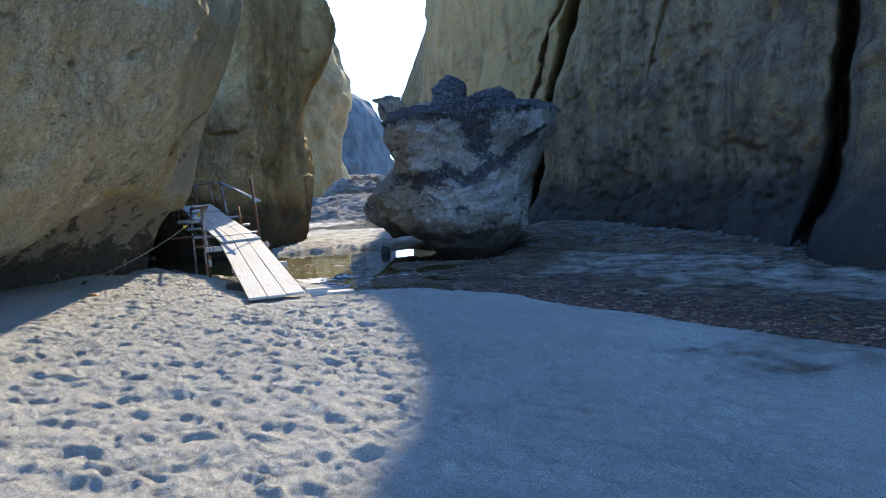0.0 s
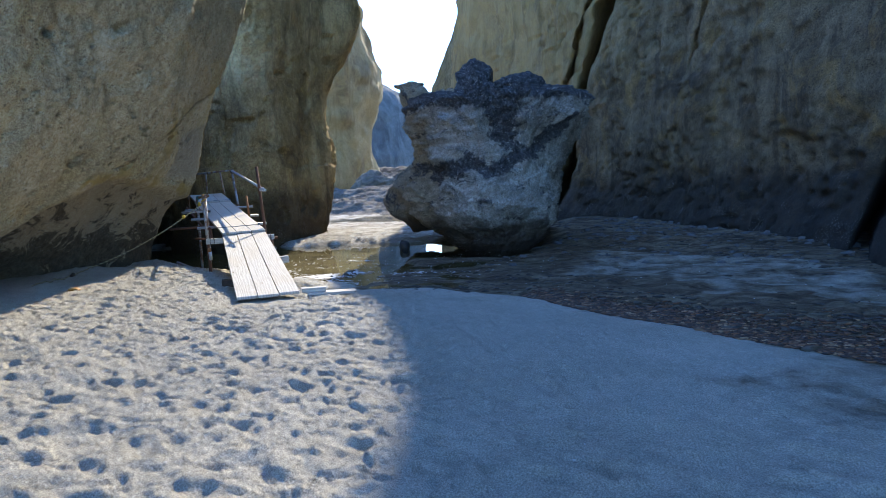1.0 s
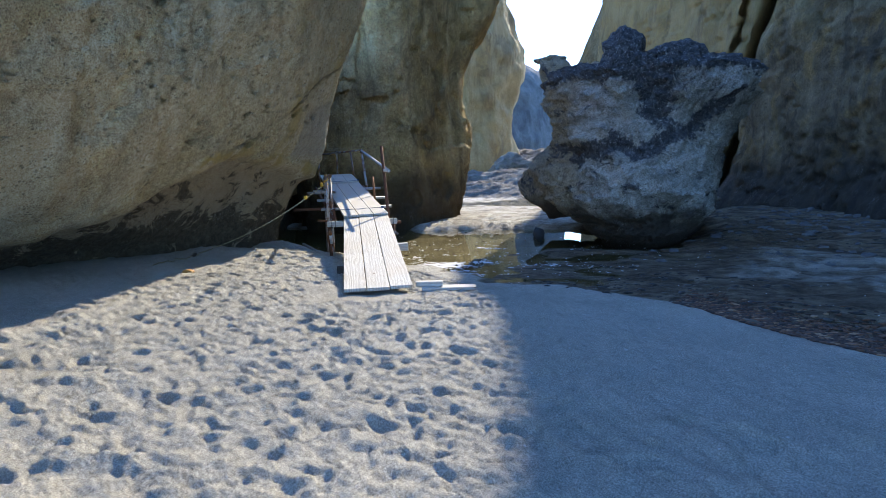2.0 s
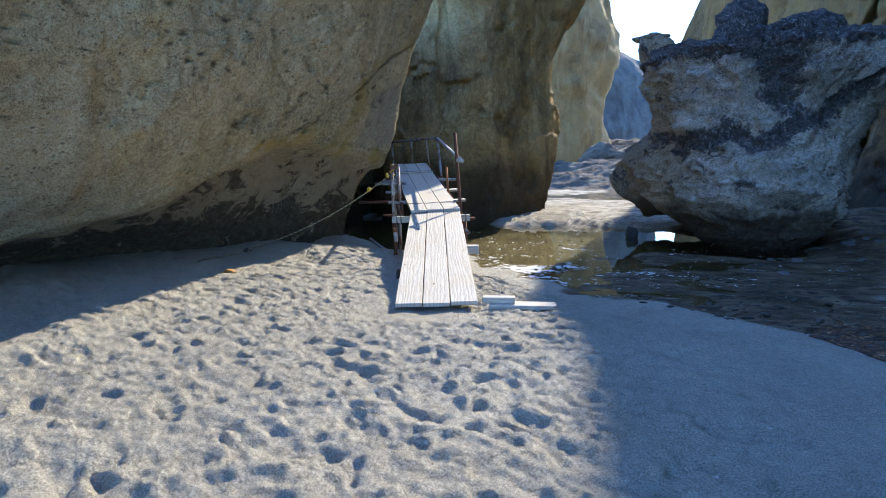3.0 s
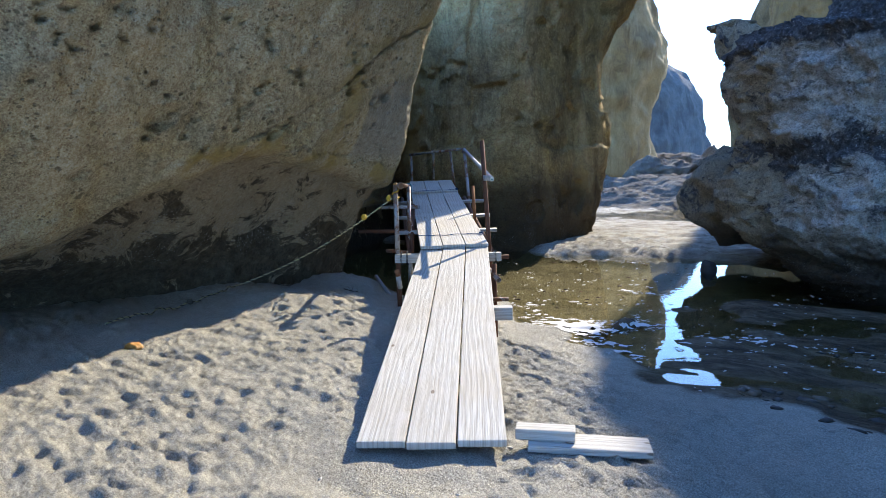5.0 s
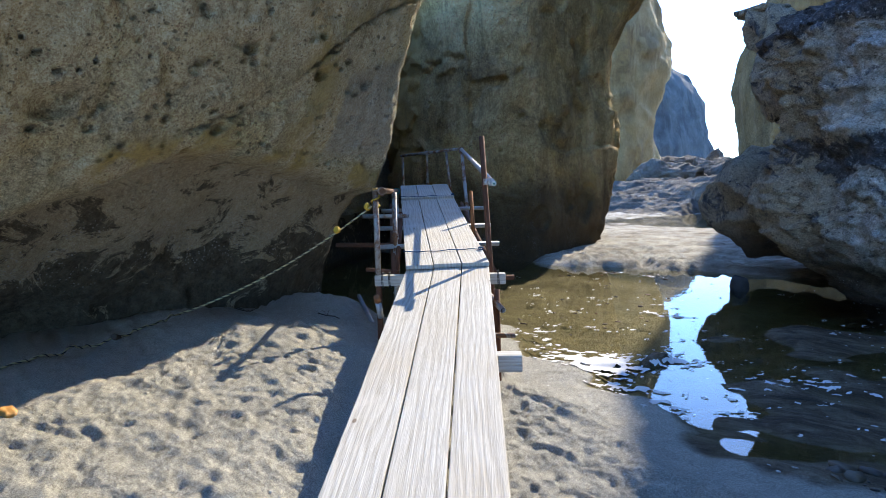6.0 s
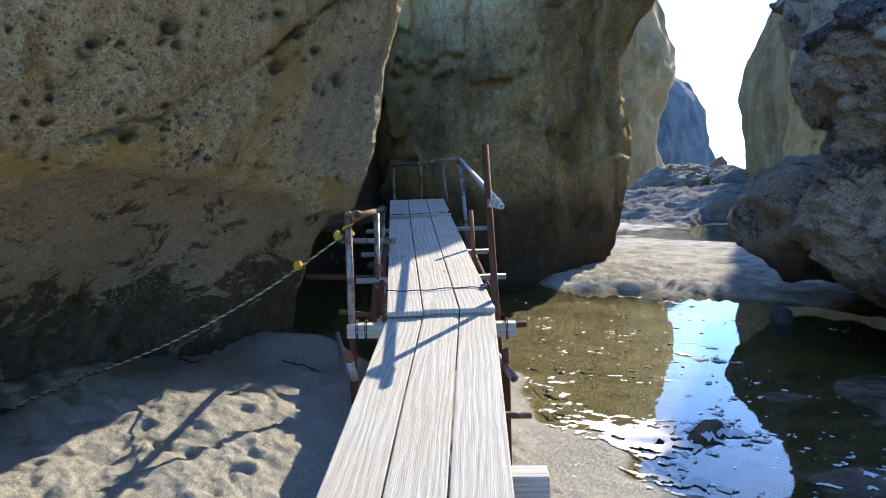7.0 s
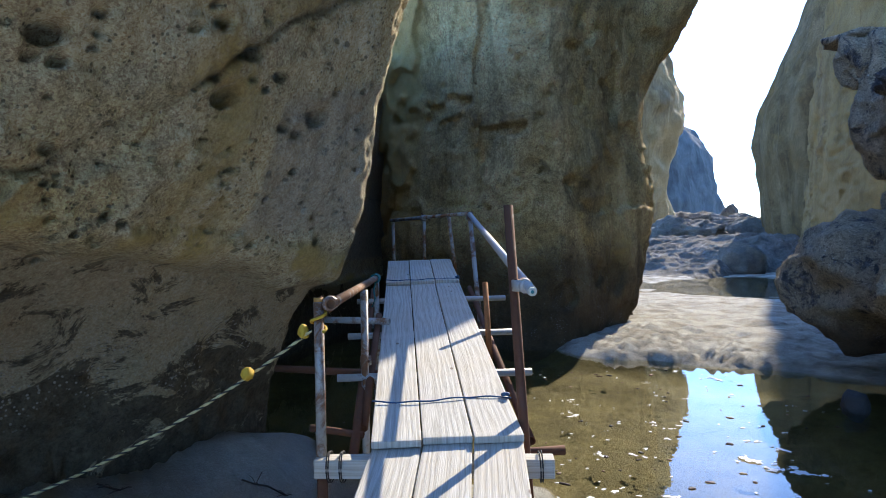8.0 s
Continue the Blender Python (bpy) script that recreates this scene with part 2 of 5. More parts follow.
    return n.finish(col, rough, h, spec=0.25)


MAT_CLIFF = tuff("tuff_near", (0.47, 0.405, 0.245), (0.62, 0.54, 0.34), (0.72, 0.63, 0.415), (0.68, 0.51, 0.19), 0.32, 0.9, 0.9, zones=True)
MAT_CLIFF2 = tuff("tuff_middle", (0.31, 0.215, 0.095), (0.55, 0.395, 0.165), (0.77, 0.58, 0.28), (0.64, 0.43, 0.13), 0.45, 0.9, 1.0, stain_shade=(0.5, 1.9, (0.075, 0.056, 0.034)), sunny=0.95, blotch=0.35)
# opposite cliff: tones lowered to put its shaded face into the colour
MAT_RIGHT = tuff("tuff_far_side", (0.076, 0.054, 0.030), (0.162, 0.115, 0.061), (0.275, 0.20, 0.108), (0.30, 0.18, 0.055), 0.7, 1.2, 0.9, stain_shade=(0.3, 2.0, (0.042, 0.038, 0.032)), blotch=0.22, sunny=0.38)
MAT_BOULDER = tuff("tuff_boulder", (0.22, 0.20, 0.16), (0.38, 0.35, 0.285), (0.58, 0.55, 0.47), (0.34, 0.28, 0.17), 0.4, 0.0, 0.8, scale=1.0, blotch=0.35, lichen=True, stain_shade=(0.25, 0.85, (0.075, 0.058, 0.042)))
MAT_PALE = tuff("tuff_pale", (0.24, 0.175, 0.08), (0.38, 0.29, 0.135), (0.49, 0.385, 0.19), (0.40, 0.27, 0.09), 0.5, 1.0, 0.6, scale=0.5, blotch=0.2)
MAT_BLUE = tuff("tuff_distant", (0.085, 0.085, 0.08), (0.135, 0.138, 0.13), (0.20, 0.20, 0.185), (0.16, 0.15, 0.13), 0.3, 1.0, 0.4, scale=0.3)
MAT_FLUTED = tuff("tuff_fluted", (0.13, 0.09, 0.04), (0.225, 0.16, 0.072), (0.32, 0.235, 0.115), (0.29, 0.18, 0.055), 0.5, 1.0, 1.0, scale=0.6, blotch=0.2)
MAT_SHELF = tuff("tuff_shelf", (0.075, 0.068, 0.056), (0.17, 0.157, 0.13), (0.29, 0.27, 0.23), (0.33, 0.28, 0.19), 0.3, 0.2, 0.9, scale=1.5)
MAT_RUBBLE = tuff("tuff_rubble", (0.085, 0.08, 0.068), (0.155, 0.145, 0.12), (0.24, 0.225, 0.19), (0.26, 0.22, 0.15), 0.3, 0.2, 0.9, scale=0.9)


def sand_material():
    n = Nodes("sand")
    wet = n.attr("wet")
    grain = n.noise(115, 4, 0.85)
    mid = n.noise(9, 5, 0.65)
    big = n.noise(0.7, 5, 0.6, distort=0.5)
    dry = n.ramp(big, [(0.3, (0.37, 0.35, 0.285)), (0.7, (0.47, 0.447, 0.37))])
    dry = n.mix(0.55, dry, n.ramp(mid, [(0.3, (0.40, 0.40, 0.40)), (0.7, (0.60, 0.60, 0.60))]), "OVERLAY")
    dry = n.mix(0.68, dry, n.ramp(grain, [(0.33, (0.08, 0.08, 0.08)), (0.5, (0.5, 0.5, 0.5)), (0.66, (0.94, 0.94, 0.92))]), "OVERLAY")
    damp = n.ramp(n.noise(2.9, 10, 0.76, n.scaled((0.6, 1.2, 1)), 0.8), [(0.36, (0.026, 0.019, 0.011)), (0.47, (0.088, 0.066, 0.038)), (0.56, (0.165, 0.13, 0.08)), (0.68, (0.27, 0.225, 0.155))])
    damp = n.mix(0.5, damp, n.ramp(grain, [(0.35, (0.3, 0.3, 0.3)), (0.66, (0.7, 0.7, 0.7))]), "OVERLAY")
    edge = n.math("ADD", wet, n.math("MULTIPLY", n.math("SUBTRACT", n.noise(1.9, 5, 0.65), 0.5), 0.75))
    w = n.ramp(edge, [(0.38, 0.0), (0.62, 1.0)])
    col = n.mix(w, dry, damp)
    bed = n.ramp(n.noise(3.0, 6, 0.65, distort=0.5), [(0.3, (0.07, 0.062, 0.02)), (0.7, (0.165, 0.142, 0.05))])
    col = n.mix(n.attr("bed"), col, bed)
    rough = n.ramp(w, [(0.0, 0.95), (1.0, 0.8)])
    h = n.bump(n.noise(9, 6, 0.65), 0.6, 0.045)
    h = n.bump(n.noise(36, 5, 0.78), 0.9, 0.028, h)
    h = n.bump(grain, 0.8, 0.008, h)
    return n.finish(col, rough, h, spec=0.25)


MAT_SAND = sand_material()


def water_material():
    n = Nodes("pool_water")
    t = n.tree
    bump = n.bump(n.noise(5.5, 3, 0.5), 0.035, 0.02)
    fres = n.node("ShaderNodeFresnel", {"IOR": 1.33, "Normal": bump}).outputs[0]
    clear = n.node("ShaderNodeBsdfTransparent", {"Color": (0.92, 0.88, 0.70, 1)}).outputs[0]
    gloss = n.node("ShaderNodeBsdfGlossy", {"Color": (1, 1, 1, 1), "Roughness": 0.012, "Normal": bump}).outputs[0]
    m = n.node("ShaderNodeMixShader", {0: fres, 1: clear, 2: gloss})
    t.links.new(m.outputs[0], n.out.inputs["Surface"])
    return n.mat


MAT_WATER = water_material()


def plank_material():
    n = Nodes("weathered_plank")
    rnd = n.node("ShaderNodeObjectInfo").outputs["Random"]
    vec = n.node("ShaderNodeTexCoord").outputs["UV"]
    off = n.node("ShaderNodeVectorMath", {0: vec, 1: n.node("ShaderNodeCombineXYZ", {0: n.math("MULTIPLY", rnd, 37.0), 1: n.math("MULTIPLY", rnd, 11.0), 2: 0.0}).outputs[0]}, operation="ADD").outputs[0]
    warp = n.noise(1.3, 3, 0.5, off)
    grainvec = n.scaled((0.7, 44, 1), off)
    grain = n.noise(5.0, 7, 0.66, grainvec, 0.5)
    wave_node = n.node("ShaderNodeTexWave", {"Vector": n.scaled((0.09, 1, 1), off), "Scale": 9.0, "Distortion": 16.0, "Detail": 4.0, "Detail Scale": 0.7})
    wave_node.bands_direction = "Y"
    wave = wave_node.outputs["Fac"]
    col = n.ramp(grain, [(0.28, (0.29, 0.27, 0.23)), (0.38, (0.40, 0.385, 0.335)), (0.60, (0.55, 0.535, 0.485))])
    col = n.mix(0.35, col, n.ramp(wave, [(0.15, (0.34, 0.32, 0.29)), (0.6, (0.6, 0.6, 0.6))]), "OVERLAY")
    col = n.mix(n.math("MULTIPLY", n.ramp(warp, [(0.42, 0.0), (0.66, 1.0)]), 0.4), col, (0.45, 0.385, 0.28))
    sand = n.ramp(n.noise(2.3, 6, 0.7, off), [(0.56, 0.0), (0.68, 1.0)])
    col = n.mix(n.math("MULTIPLY", sand, 0.55), col, (0.56, 0.53, 0.48))
    knots = n.ramp(n.voronoi(2.6, n.scaled((1, 2.2, 1), off)), [(0.045, 1.0), (0.075, 0.0)])
    col = n.mix(n.math("MULTIPLY", knots, 0.75), col, (0.13, 0.085, 0.05))
    h = n.bump(grain, 0.55, 0.006)
    h = n.bump(wave, 0.25, 0.004, h)
    return n.finish(col, 0.85, h, spec=0.25)


MAT_PLANK = plank_material()


def steel_material(name, base, rust, amount, metal):
    n = Nodes(name)
    f = n.ramp(n.noise(7, 6, 0.7, distort=0.6), [(0.62 - amount * 0.5, 0.0), (0.74 - amount * 0.45, 1.0)])
    col = n.mix(n.noise(45, 3), base, tuple(c * 0.72 for c in base))
    col = n.mix(f, col, n.mix(n.noise(22, 5, 0.7), rust, tuple(c * 0.45 for c in rust)))
    h = n.bump(n.noise(90, 4, 0.7), 0.35, 0.004)
    return n.finish(col, n.ramp(f, [(0.0, 0.55), (1.0, 0.9)]), h, n.ramp(f, [(0.0, metal), (1.0, 0.0)]))


MAT_GALV = steel_material("galvanised_steel", (0.42, 0.42, 0.41), (0.23, 0.11, 0.05), 0.35, 0.35)
MAT_GALV_CLEAN = steel_material("galvanised_steel_clean", (0.50, 0.51, 0.52), (0.25, 0.15, 0.08), 0.08, 0.35)
MAT_RAIL = steel_material("half_rusted_steel", (0.40, 0.37, 0.33), (0.30, 0.16, 0.085), 0.62, 0.25)
MAT_RUST = steel_material("rusted_steel", (0.11, 0.05, 0.032), (0.16, 0.065, 0.03), 0.7, 0.2)
MAT_ORANGE = steel_material("orange_rust", (0.24, 0.09, 0.035), (0.33, 0.14, 0.05), 0.7, 0.1)


def plain(name, colour, rough=0.85, vary=0.35, scale=14.0, bump=0.3, dist=0.01):
    n = Nodes(name)
    f = n.noise(scale, 5, 0.65)
    col = n.mix(f, tuple(c * (1 - vary) for c in colour), tuple(min(1, c * (1 + vary)) for c in colour))
    return n.finish(col, rough, n.bump(n.noise(scale * 3, 4, 0.6), bump, dist))


def flakes(name, tones, rough=0.8):
    """Loose bits that each have a tone of their own."""
    n = Nodes(name)
    pick = n.node("ShaderNodeNewGeometry").outputs["Random Per Island"]
    col = n.ramp(pick, tones)
    col = n.mix(0.5, col, n.ramp(n.noise(40, 4, 0.7), [(0.3, (0.3, 0.3, 0.3)), (0.7, (0.7, 0.7, 0.7))]), "OVERLAY")
    return n.finish(col, rough, n.bump(n.noise(60, 4, 0.6), 0.4, 0.006))


MAT_DARKTIMBER = plain("dark_timber", (0.07, 0.055, 0.04), 0.9, 0.4, 9)
MAT_ROPE_Y = plain("yellow_rope", (0.55, 0.36, 0.03), 0.8, 0.25, 40)
MAT_ROPE_G = plain("tan_rope", (0.52, 0.47, 0.25), 0.9, 0.35, 60)
MAT_ROPE_B = plain("blue_rope", (0.03, 0.075, 0.16), 0.8, 0.3, 60)
MAT_ROPE_T = plain("teal_rope", (0.05, 0.20, 0.22), 0.8, 0.3, 60)
MAT_PLUG = plain("pale_plug", (0.55, 0.58, 0.52), 0.5, 0.15, 30)
MAT_ROPE_K = plain("black_cord", (0.02, 0.02, 0.022), 0.8, 0.3, 60)
MAT_FOAM = plain("dried_scum", (0.62, 0.61, 0.57), 0.9, 0.2, 25)
MAT_WEED = flakes("wet_seaweed", [(0.0, (0.016, 0.014, 0.010)), (0.6, (0.04, 0.033, 0.022)), (0.9, (0.09, 0.07, 0.04))], 0.6)
MAT_LITTER = flakes("leaf_litter", [(0.0, (0.02, 0.015, 0.010)), (0.5, (0.06, 0.03, 0.015)), (0.85, (0.16, 0.075, 0.03)), (0.98, (0.30, 0.20, 0.11))])
MAT_STONE = plain("dark_stone", (0.10, 0.098, 0.095), 0.85, 0.4, 8, 0.6, 0.03)
MAT_BLACKSTONE = plain("black_stone", (0.028, 0.026, 0.024), 0.8, 0.4, 12, 0.6, 0.02)
MAT_SHELL = plain("pale_shell", (0.55, 0.53, 0.48), 0.7, 0.2, 20)
MAT_YELLOWTOP = plain("ochre_cap", (0.45, 0.23, 0.05), 0.6, 0.3, 30)


# ---- ground ----
SHORE = [(-40, 9.6), (-12, 9.4), (-7.5, 9.3), (-6.4, 10.0), (-5.6, 9.5), (-4.95, 9.4), (-3.8, 8.8), (-3.1, 8.2), (-2.3, 8.0), (-1.1, 7.7), (-0.3, 7.4), (1.4, 6.1), (2.6, 5.3), (3.8, 4.5), (7.0, 2.5), (14, -3), (30, -30)]


def shore_distance(x, y):
    """Metres from the foot of the dry sand; positive on the sand."""
    best = np.full(x.shape, 1e9)
    sign = np.ones(x.shape)
    for (ax, ay), (bx, by) in zip(SHORE, SHORE[1:]):
        dx, dy = bx - ax, by - ay
        t = np.clip(((x - ax) * dx + (y - ay) * dy) / (dx * dx + dy * dy), 0, 1)
        d = np.hypot(x - ax - t * dx, y - ay - t * dy)
        s = np.where(dx * (y - ay) - dy * (x - ax) > 0, -1.0, 1.0)
        near = d < best
        sign = np.where(near, s, sign)
        best = np.minimum(best, d)
    return best * sign - 0.32 * smooth01((-2.0 - x) / 1.2) * smooth01((x + 5.7) / 0.9)


def blob(x, y, cx, cy, rx, ry, turn=0.0):
    c, s = math.cos(turn), math.sin(turn)
    u, v = ((x - cx) * c + (y - cy) * s) / rx, (-(x - cx) * s + (y - cy) * c) / ry
    return np.sqrt(u * u + v * v)


def ground_height(x, y, fine=True):
    d = shore_distance(x, y)
    p = xyz(x, y, 0 * x)
    d = d + 0.22 * fbm(p * 1.3, 3, 5) * smooth01(1.6 - np.abs(d))
    dune = 0.27 - 0.04 * np.clip(x, -8, 3) - 0.05 * np.clip(x - 1, 0, 3)
    dune = dune - 0.048 * np.clip(y - 3, 0, 3.2) * smooth01((-0.8 - x) / 2.2)
    sand = 0.03 + dune * smooth01(d / 2.6) + 0.05 * smooth01(d / 0.5)
    # the pool and the flats beyond it
    pool = smooth01((-0.6 - x) / 2.0) * smooth01((15.45 + 0.2 * fbm(p * 0.9, 3, 8) + 0.25 * np.clip(x + 8, 0, 2) - y) / 0.8)
    flat_right = 0.065 + 0.03 * np.clip(y - 8, 0, 9) + 0.045 * fbm(p * 0.55, 4, 11)
    bank = 0.09 + 0.05 * fbm(p * 0.5, 3, 14) - 0.035 * np.clip(y - 23, 0, 2.5)
    flat = flat_right * smooth01((x + 3.4) / 2.0) + bank * (1 - smooth01((x + 3.4) / 2.0))
    tide = smooth01(1.25 - blob(x, y, -12.4, 29.4, 2.3, 4.0, 0.36)) * 0.45
    flat = flat - tide
    bed = -0.16 + 0.05 * fbm(p * 1.2, 4, 21)
    low = flat * (1 - pool) + bed * pool
    # the damp spit between the pool and the puddle under the boulder
    low = low + 0.09 * smooth01(1.2 - blob(x, y, -4.0, 9.75, 1.1, 0.22, -0.35)) * pool
    # mud that lies awash in front of the boulder, with films of water between
    mud = smooth01((x + 4.35 + 0.25 * (y - 9) + 0.5 * fbm(p * 1.1, 3, 25)) / 1.3) * smooth01((13.6 - y + 0.4 * fbm(p * 0.8, 2, 26)) / 1.6)
    low = low * (1 - mud) + (0.012 + 0.035 * fbm(p * np.array([1.1, 2.1, 1]), 4, 23) + 0.02 * np.clip(x + 2.2, 0, 2)) * mud
    low = low + (0.18 * smooth01(1.2 - blob(x, y, -4.65, 9.5, 0.55, 0.26, 0.35)) + 0.155 * smooth01(1.2 - blob(x, y, -4.3, 9.95, 0.16, 0.36, 0.1))) * pool
    low = low + (0.02 * fbm(p * 3.1, 3, 31)) * (1 - pool)
    k = smooth01(-d / 0.7)
    z = np.where(d > 0, sand, 0.03 * (1 - k) + low * k)
    z = z + 0.30 * smooth01(1.25 - blob(x, y, -7.9, 8.9, 0.75, 0.85)) + 0.05 * smooth01(1.4 - blob(x, y, -7.0, 7.6, 1.0, 1.2))
    far = smooth01((np.hypot(x, y) - 60) / 60)
    return z * (1 - far) - 1.5 * far, d


def axis_lines(fine0, fine1, step, mid0, mid1, mstep, end):
    lines = list(np.arange(fine0, fine1 + 1e-6, step))
    lo, hi = list(np.arange(mid0, fine0 - mstep * 0.5, mstep)), list(np.arange(fine1 + mstep, mid1 + 1e-6, mstep))
    s, v = mstep, mid0
    while v > -end:
        s *= 1.35
        v -= s
        lo.insert(0, v)
    s, v = mstep, hi[-1]
    while v < end:
        s *= 1.35
        v += s
        hi.append(v)
    return np.array(lo + lines + hi)


gx = axis_lines(-7.6, 3.2, 0.018, -17, 9, 0.09, 3000)
gy = axis_lines(0.3, 9.4, 0.018, -8, 32, 0.09, 3000)
GX, GY = np.meshgrid(gx, gy, indexing="ij")
GZ, GD = ground_height(GX, GY)


def trodden(x, y, cell, seed, long, wide, deep, share):
    """Prints over prints: in each cell one dent of its own length, turn and depth, the deepest one counting, with the sand pushed up round it."""
    i, j = np.floor(x / cell), np.floor(y / cell)
    dents, rims = np.zeros(x.shape), np.zeros(x.shape)
    for di in (-1, 0, 1):
        for dj in (-1, 0, 1):
            a, b = i + di, j + dj
            zero = 0 * a
            r1, r2, r3, r4, r5 = (hash01(a, b, zero, seed + k) for k in range(5))
            cx, cy = (a + 0.1 + 0.8 * r1) * cell, (b + 0.1 + 0.8 * r2) * cell
            turn = (r3 - 0.5) * 2.6 + 0.5
            size = 0.6 + 0.75 * r4
            u = ((x - cx) * np.cos(turn) + (y - cy) * np.sin(turn)) / (wide * size)
            v = (-(x - cx) * np.sin(turn) + (y - cy) * np.cos(turn)) / (long * size)
            r = np.sqrt(u * u + v * v)
            depth = deep * (0.35 + 0.65 * r5) * (hash01(a, b, zero, seed + 7) < share)
            dents = np.maximum(dents, depth * (1 - smooth01((r - 0.20) / 0.90)) * (1 + 0.3 * v / (1 + r)))
            rims = np.maximum(rims, 0.38 * depth * np.exp(-((r - 1.25) / 0.42) ** 2))
    return rims - dents


def add_footprints():
    """Trodden dry sand: soft dents with pushed-up rims, and ripples between them."""
    dry = smooth01((GD - 0.05) / 0.45) * (np.hypot(GX, GY) < 40)
    near = slice(*np.searchsorted(gx, (-9, 5))), slice(*np.searchsorted(gy, (-1, 11)))
    x, y = GX[near], GY[near]
    q = xyz(x, y, 0 * x)
    warp = q + 0.05 * np.stack([fbm(q * 6, 3, 35), fbm(q * 6, 3, 36), 0 * x], -1)
    relief = 0.012 * fbm(q * 1.8, 2, 41) + 0.012 * ridged(warp * np.array([3.4, 7.4, 1]), 3, 43) + 0.018 * fbm(warp * np.array([6, 13, 1]), 3, 45) + 0.003 * fbm(q * np.array([22, 34, 1]), 2, 47)
    # the beaten way to the walkway is deepest; the far left and the shaded side are smoother
    busy = 0.36 + 0.64 * np.exp(-((x + 0.7 + 0.75 * (y - 3.5)) / 2.2) ** 2) + 0.2 * fbm(q * 0.7, 2, 38)
    busy = np.clip(busy, 0.25, 1.0)
    prints = trodden(warp[..., 0], warp[..., 1], 0.175, 61, 0.090, 0.062, 0.027, 0.95)
    prints = prints + 0.7 * trodden(warp[..., 0] + 3.7, warp[..., 1] + 1.9, 0.125, 81, 0.062, 0.043, 0.022, 0.9)
    prints = prints + 0.5 * trodden(warp[..., 0] + 9.1, warp[..., 1] + 5.3, 0.09, 91, 0.045, 0.032, 0.017, 0.8)
    GZ[near] += dry[near] * (relief + busy * prints)


add_footprints()
DECK_A, DECK_D = np.array((-2.83, 5.51)), np.array((-0.667, 0.745))
along = (GX - DECK_A[0]) * DECK_D[0] + (GY - DECK_A[1]) * DECK_D[1]
across = np.abs((GX - DECK_A[0]) * DECK_D[1] - (GY - DECK_A[1]) * DECK_D[0])
under = smooth01((0.95 - across) / 0.5) * smooth01((along + 0.7) / 0.5) * smooth01((5.5 - along) / 0.5)
limit = 0.335 + 0.12 * np.clip(along, 0, 4) + 0.012 * fbm(xyz(GX, GY, 0 * GX) * 6, 2, 47)
GZ[...] = np.where(under > 0, GZ * (1 - under) + np.minimum(GZ, limit) * under, GZ)
bankzone = smooth01((GY - 15.2) / 0.8) * smooth01((24 - GY) / 3) * smooth01((-3 - GX) / 1.5) * smooth01(GZ / 0.06)
GZ[...] += bankzone * (0.015 * fbm(xyz(GX, GY, 0 * GX) * 1.7, 4, 48) + 0.02 * np.abs(fbm(xyz(GX, GY, 0 * GX) * 3.4, 2, 49)))
rng = np.random.default_rng(17)
for _ in range(520):
    fx, fy = rng.uniform(-9.6, -6), 15.2 + abs(rng.normal(0, 1.7))
    i0, i1 = np.searchsorted(gx, (fx - 0.5, fx + 0.5))
    j0, j1 = np.searchsorted(gy, (fy - 0.5, fy + 0.5))
    r = blob(GX[i0:i1, j0:j1], GY[i0:i1, j0:j1], fx, fy, 0.07, 0.12, rng.uniform(0, 3))
    GZ[i0:i1, j0:j1] += rng.uniform(0.012, 0.035) * (0.35 * np.exp(-((r - 1.7) / 0.5) ** 2) - np.exp(-r ** 4)) * (GZ[i0:i1, j0:j1] > 0.05)
ground_mesh = mesh_from("ground", xyz(GX, GY, GZ).reshape(-1, 3), grid_faces(len(gx), len(gy))[:, ::-1], MAT_SAND)
wet = smooth01((0.22 - 0.2 * smooth01((-2.4 - GX) / 0.8) - GD) / 0.5) * (1 - 0.55 * smooth01((GY - 14.2) / 0.6) * smooth01((-4.2 - GX) / 1.0))
shingle = fbm(xyz(GX, GY, 0 * GX) * np.array([0.5, 1.1, 1]), 3, 52)
strip = smooth01((-GD - 1.9 + 0.7 * shingle) / 0.6) * smooth01((5.2 - 0.8 * shingle + GD) / 0.8) * smooth01((GX + 1.0) / 1.0)
wet = wet * (1 - 0.46 * strip)
wet = np.maximum(wet, 0.47 * smooth01(1.4 - blob(GX, GY, 3.0, 4.3, 1.1, 2.1, -0.75)))
attribute = ground_mesh.attributes.new("wet", "FLOAT", "POINT")
attribute.data.foreach_set("value", wet.reshape(-1).astype(np.float32))
bed = smooth01((0.02 - GZ) / 0.05) * (np.hypot(GX, GY) < 50)
attribute = ground_mesh.attributes.new("bed", "FLOAT", "POINT")
attribute.data.foreach_set("value", bed.reshape(-1).astype(np.float32))
ground = tagged(new("ground", ground_mesh), "pale trodden beach sand with footprints, turning to wet dark flats", "sand", kind="structure")


def height_at(x, y):
    i = int(np.clip(np.searchsorted(gx, x) - 1, 0, len(gx) - 2))
    j = int(np.clip(np.searchsorted(gy, y) - 1, 0, len(gy) - 2))
    fx, fy = (x - gx[i]) / (gx[i + 1] - gx[i]), (y - gy[j]) / (gy[j + 1] - gy[j])
    return float((GZ[i, j] * (1 - fx) + GZ[i + 1, j] * fx) * (1 - fy) + (GZ[i, j + 1] * (1 - fx) + GZ[i + 1, j + 1] * fx) * fy)


def flat_sheet(name, x0, x1, y0, y1, z, material):
    bm = bmesh.new()
    bm.faces.new([bm.verts.new(v) for v in ((x0, y0, z), (x1, y0, z), (x1, y1, z), (x0, y1, z))])
    return part(name, bm, material)


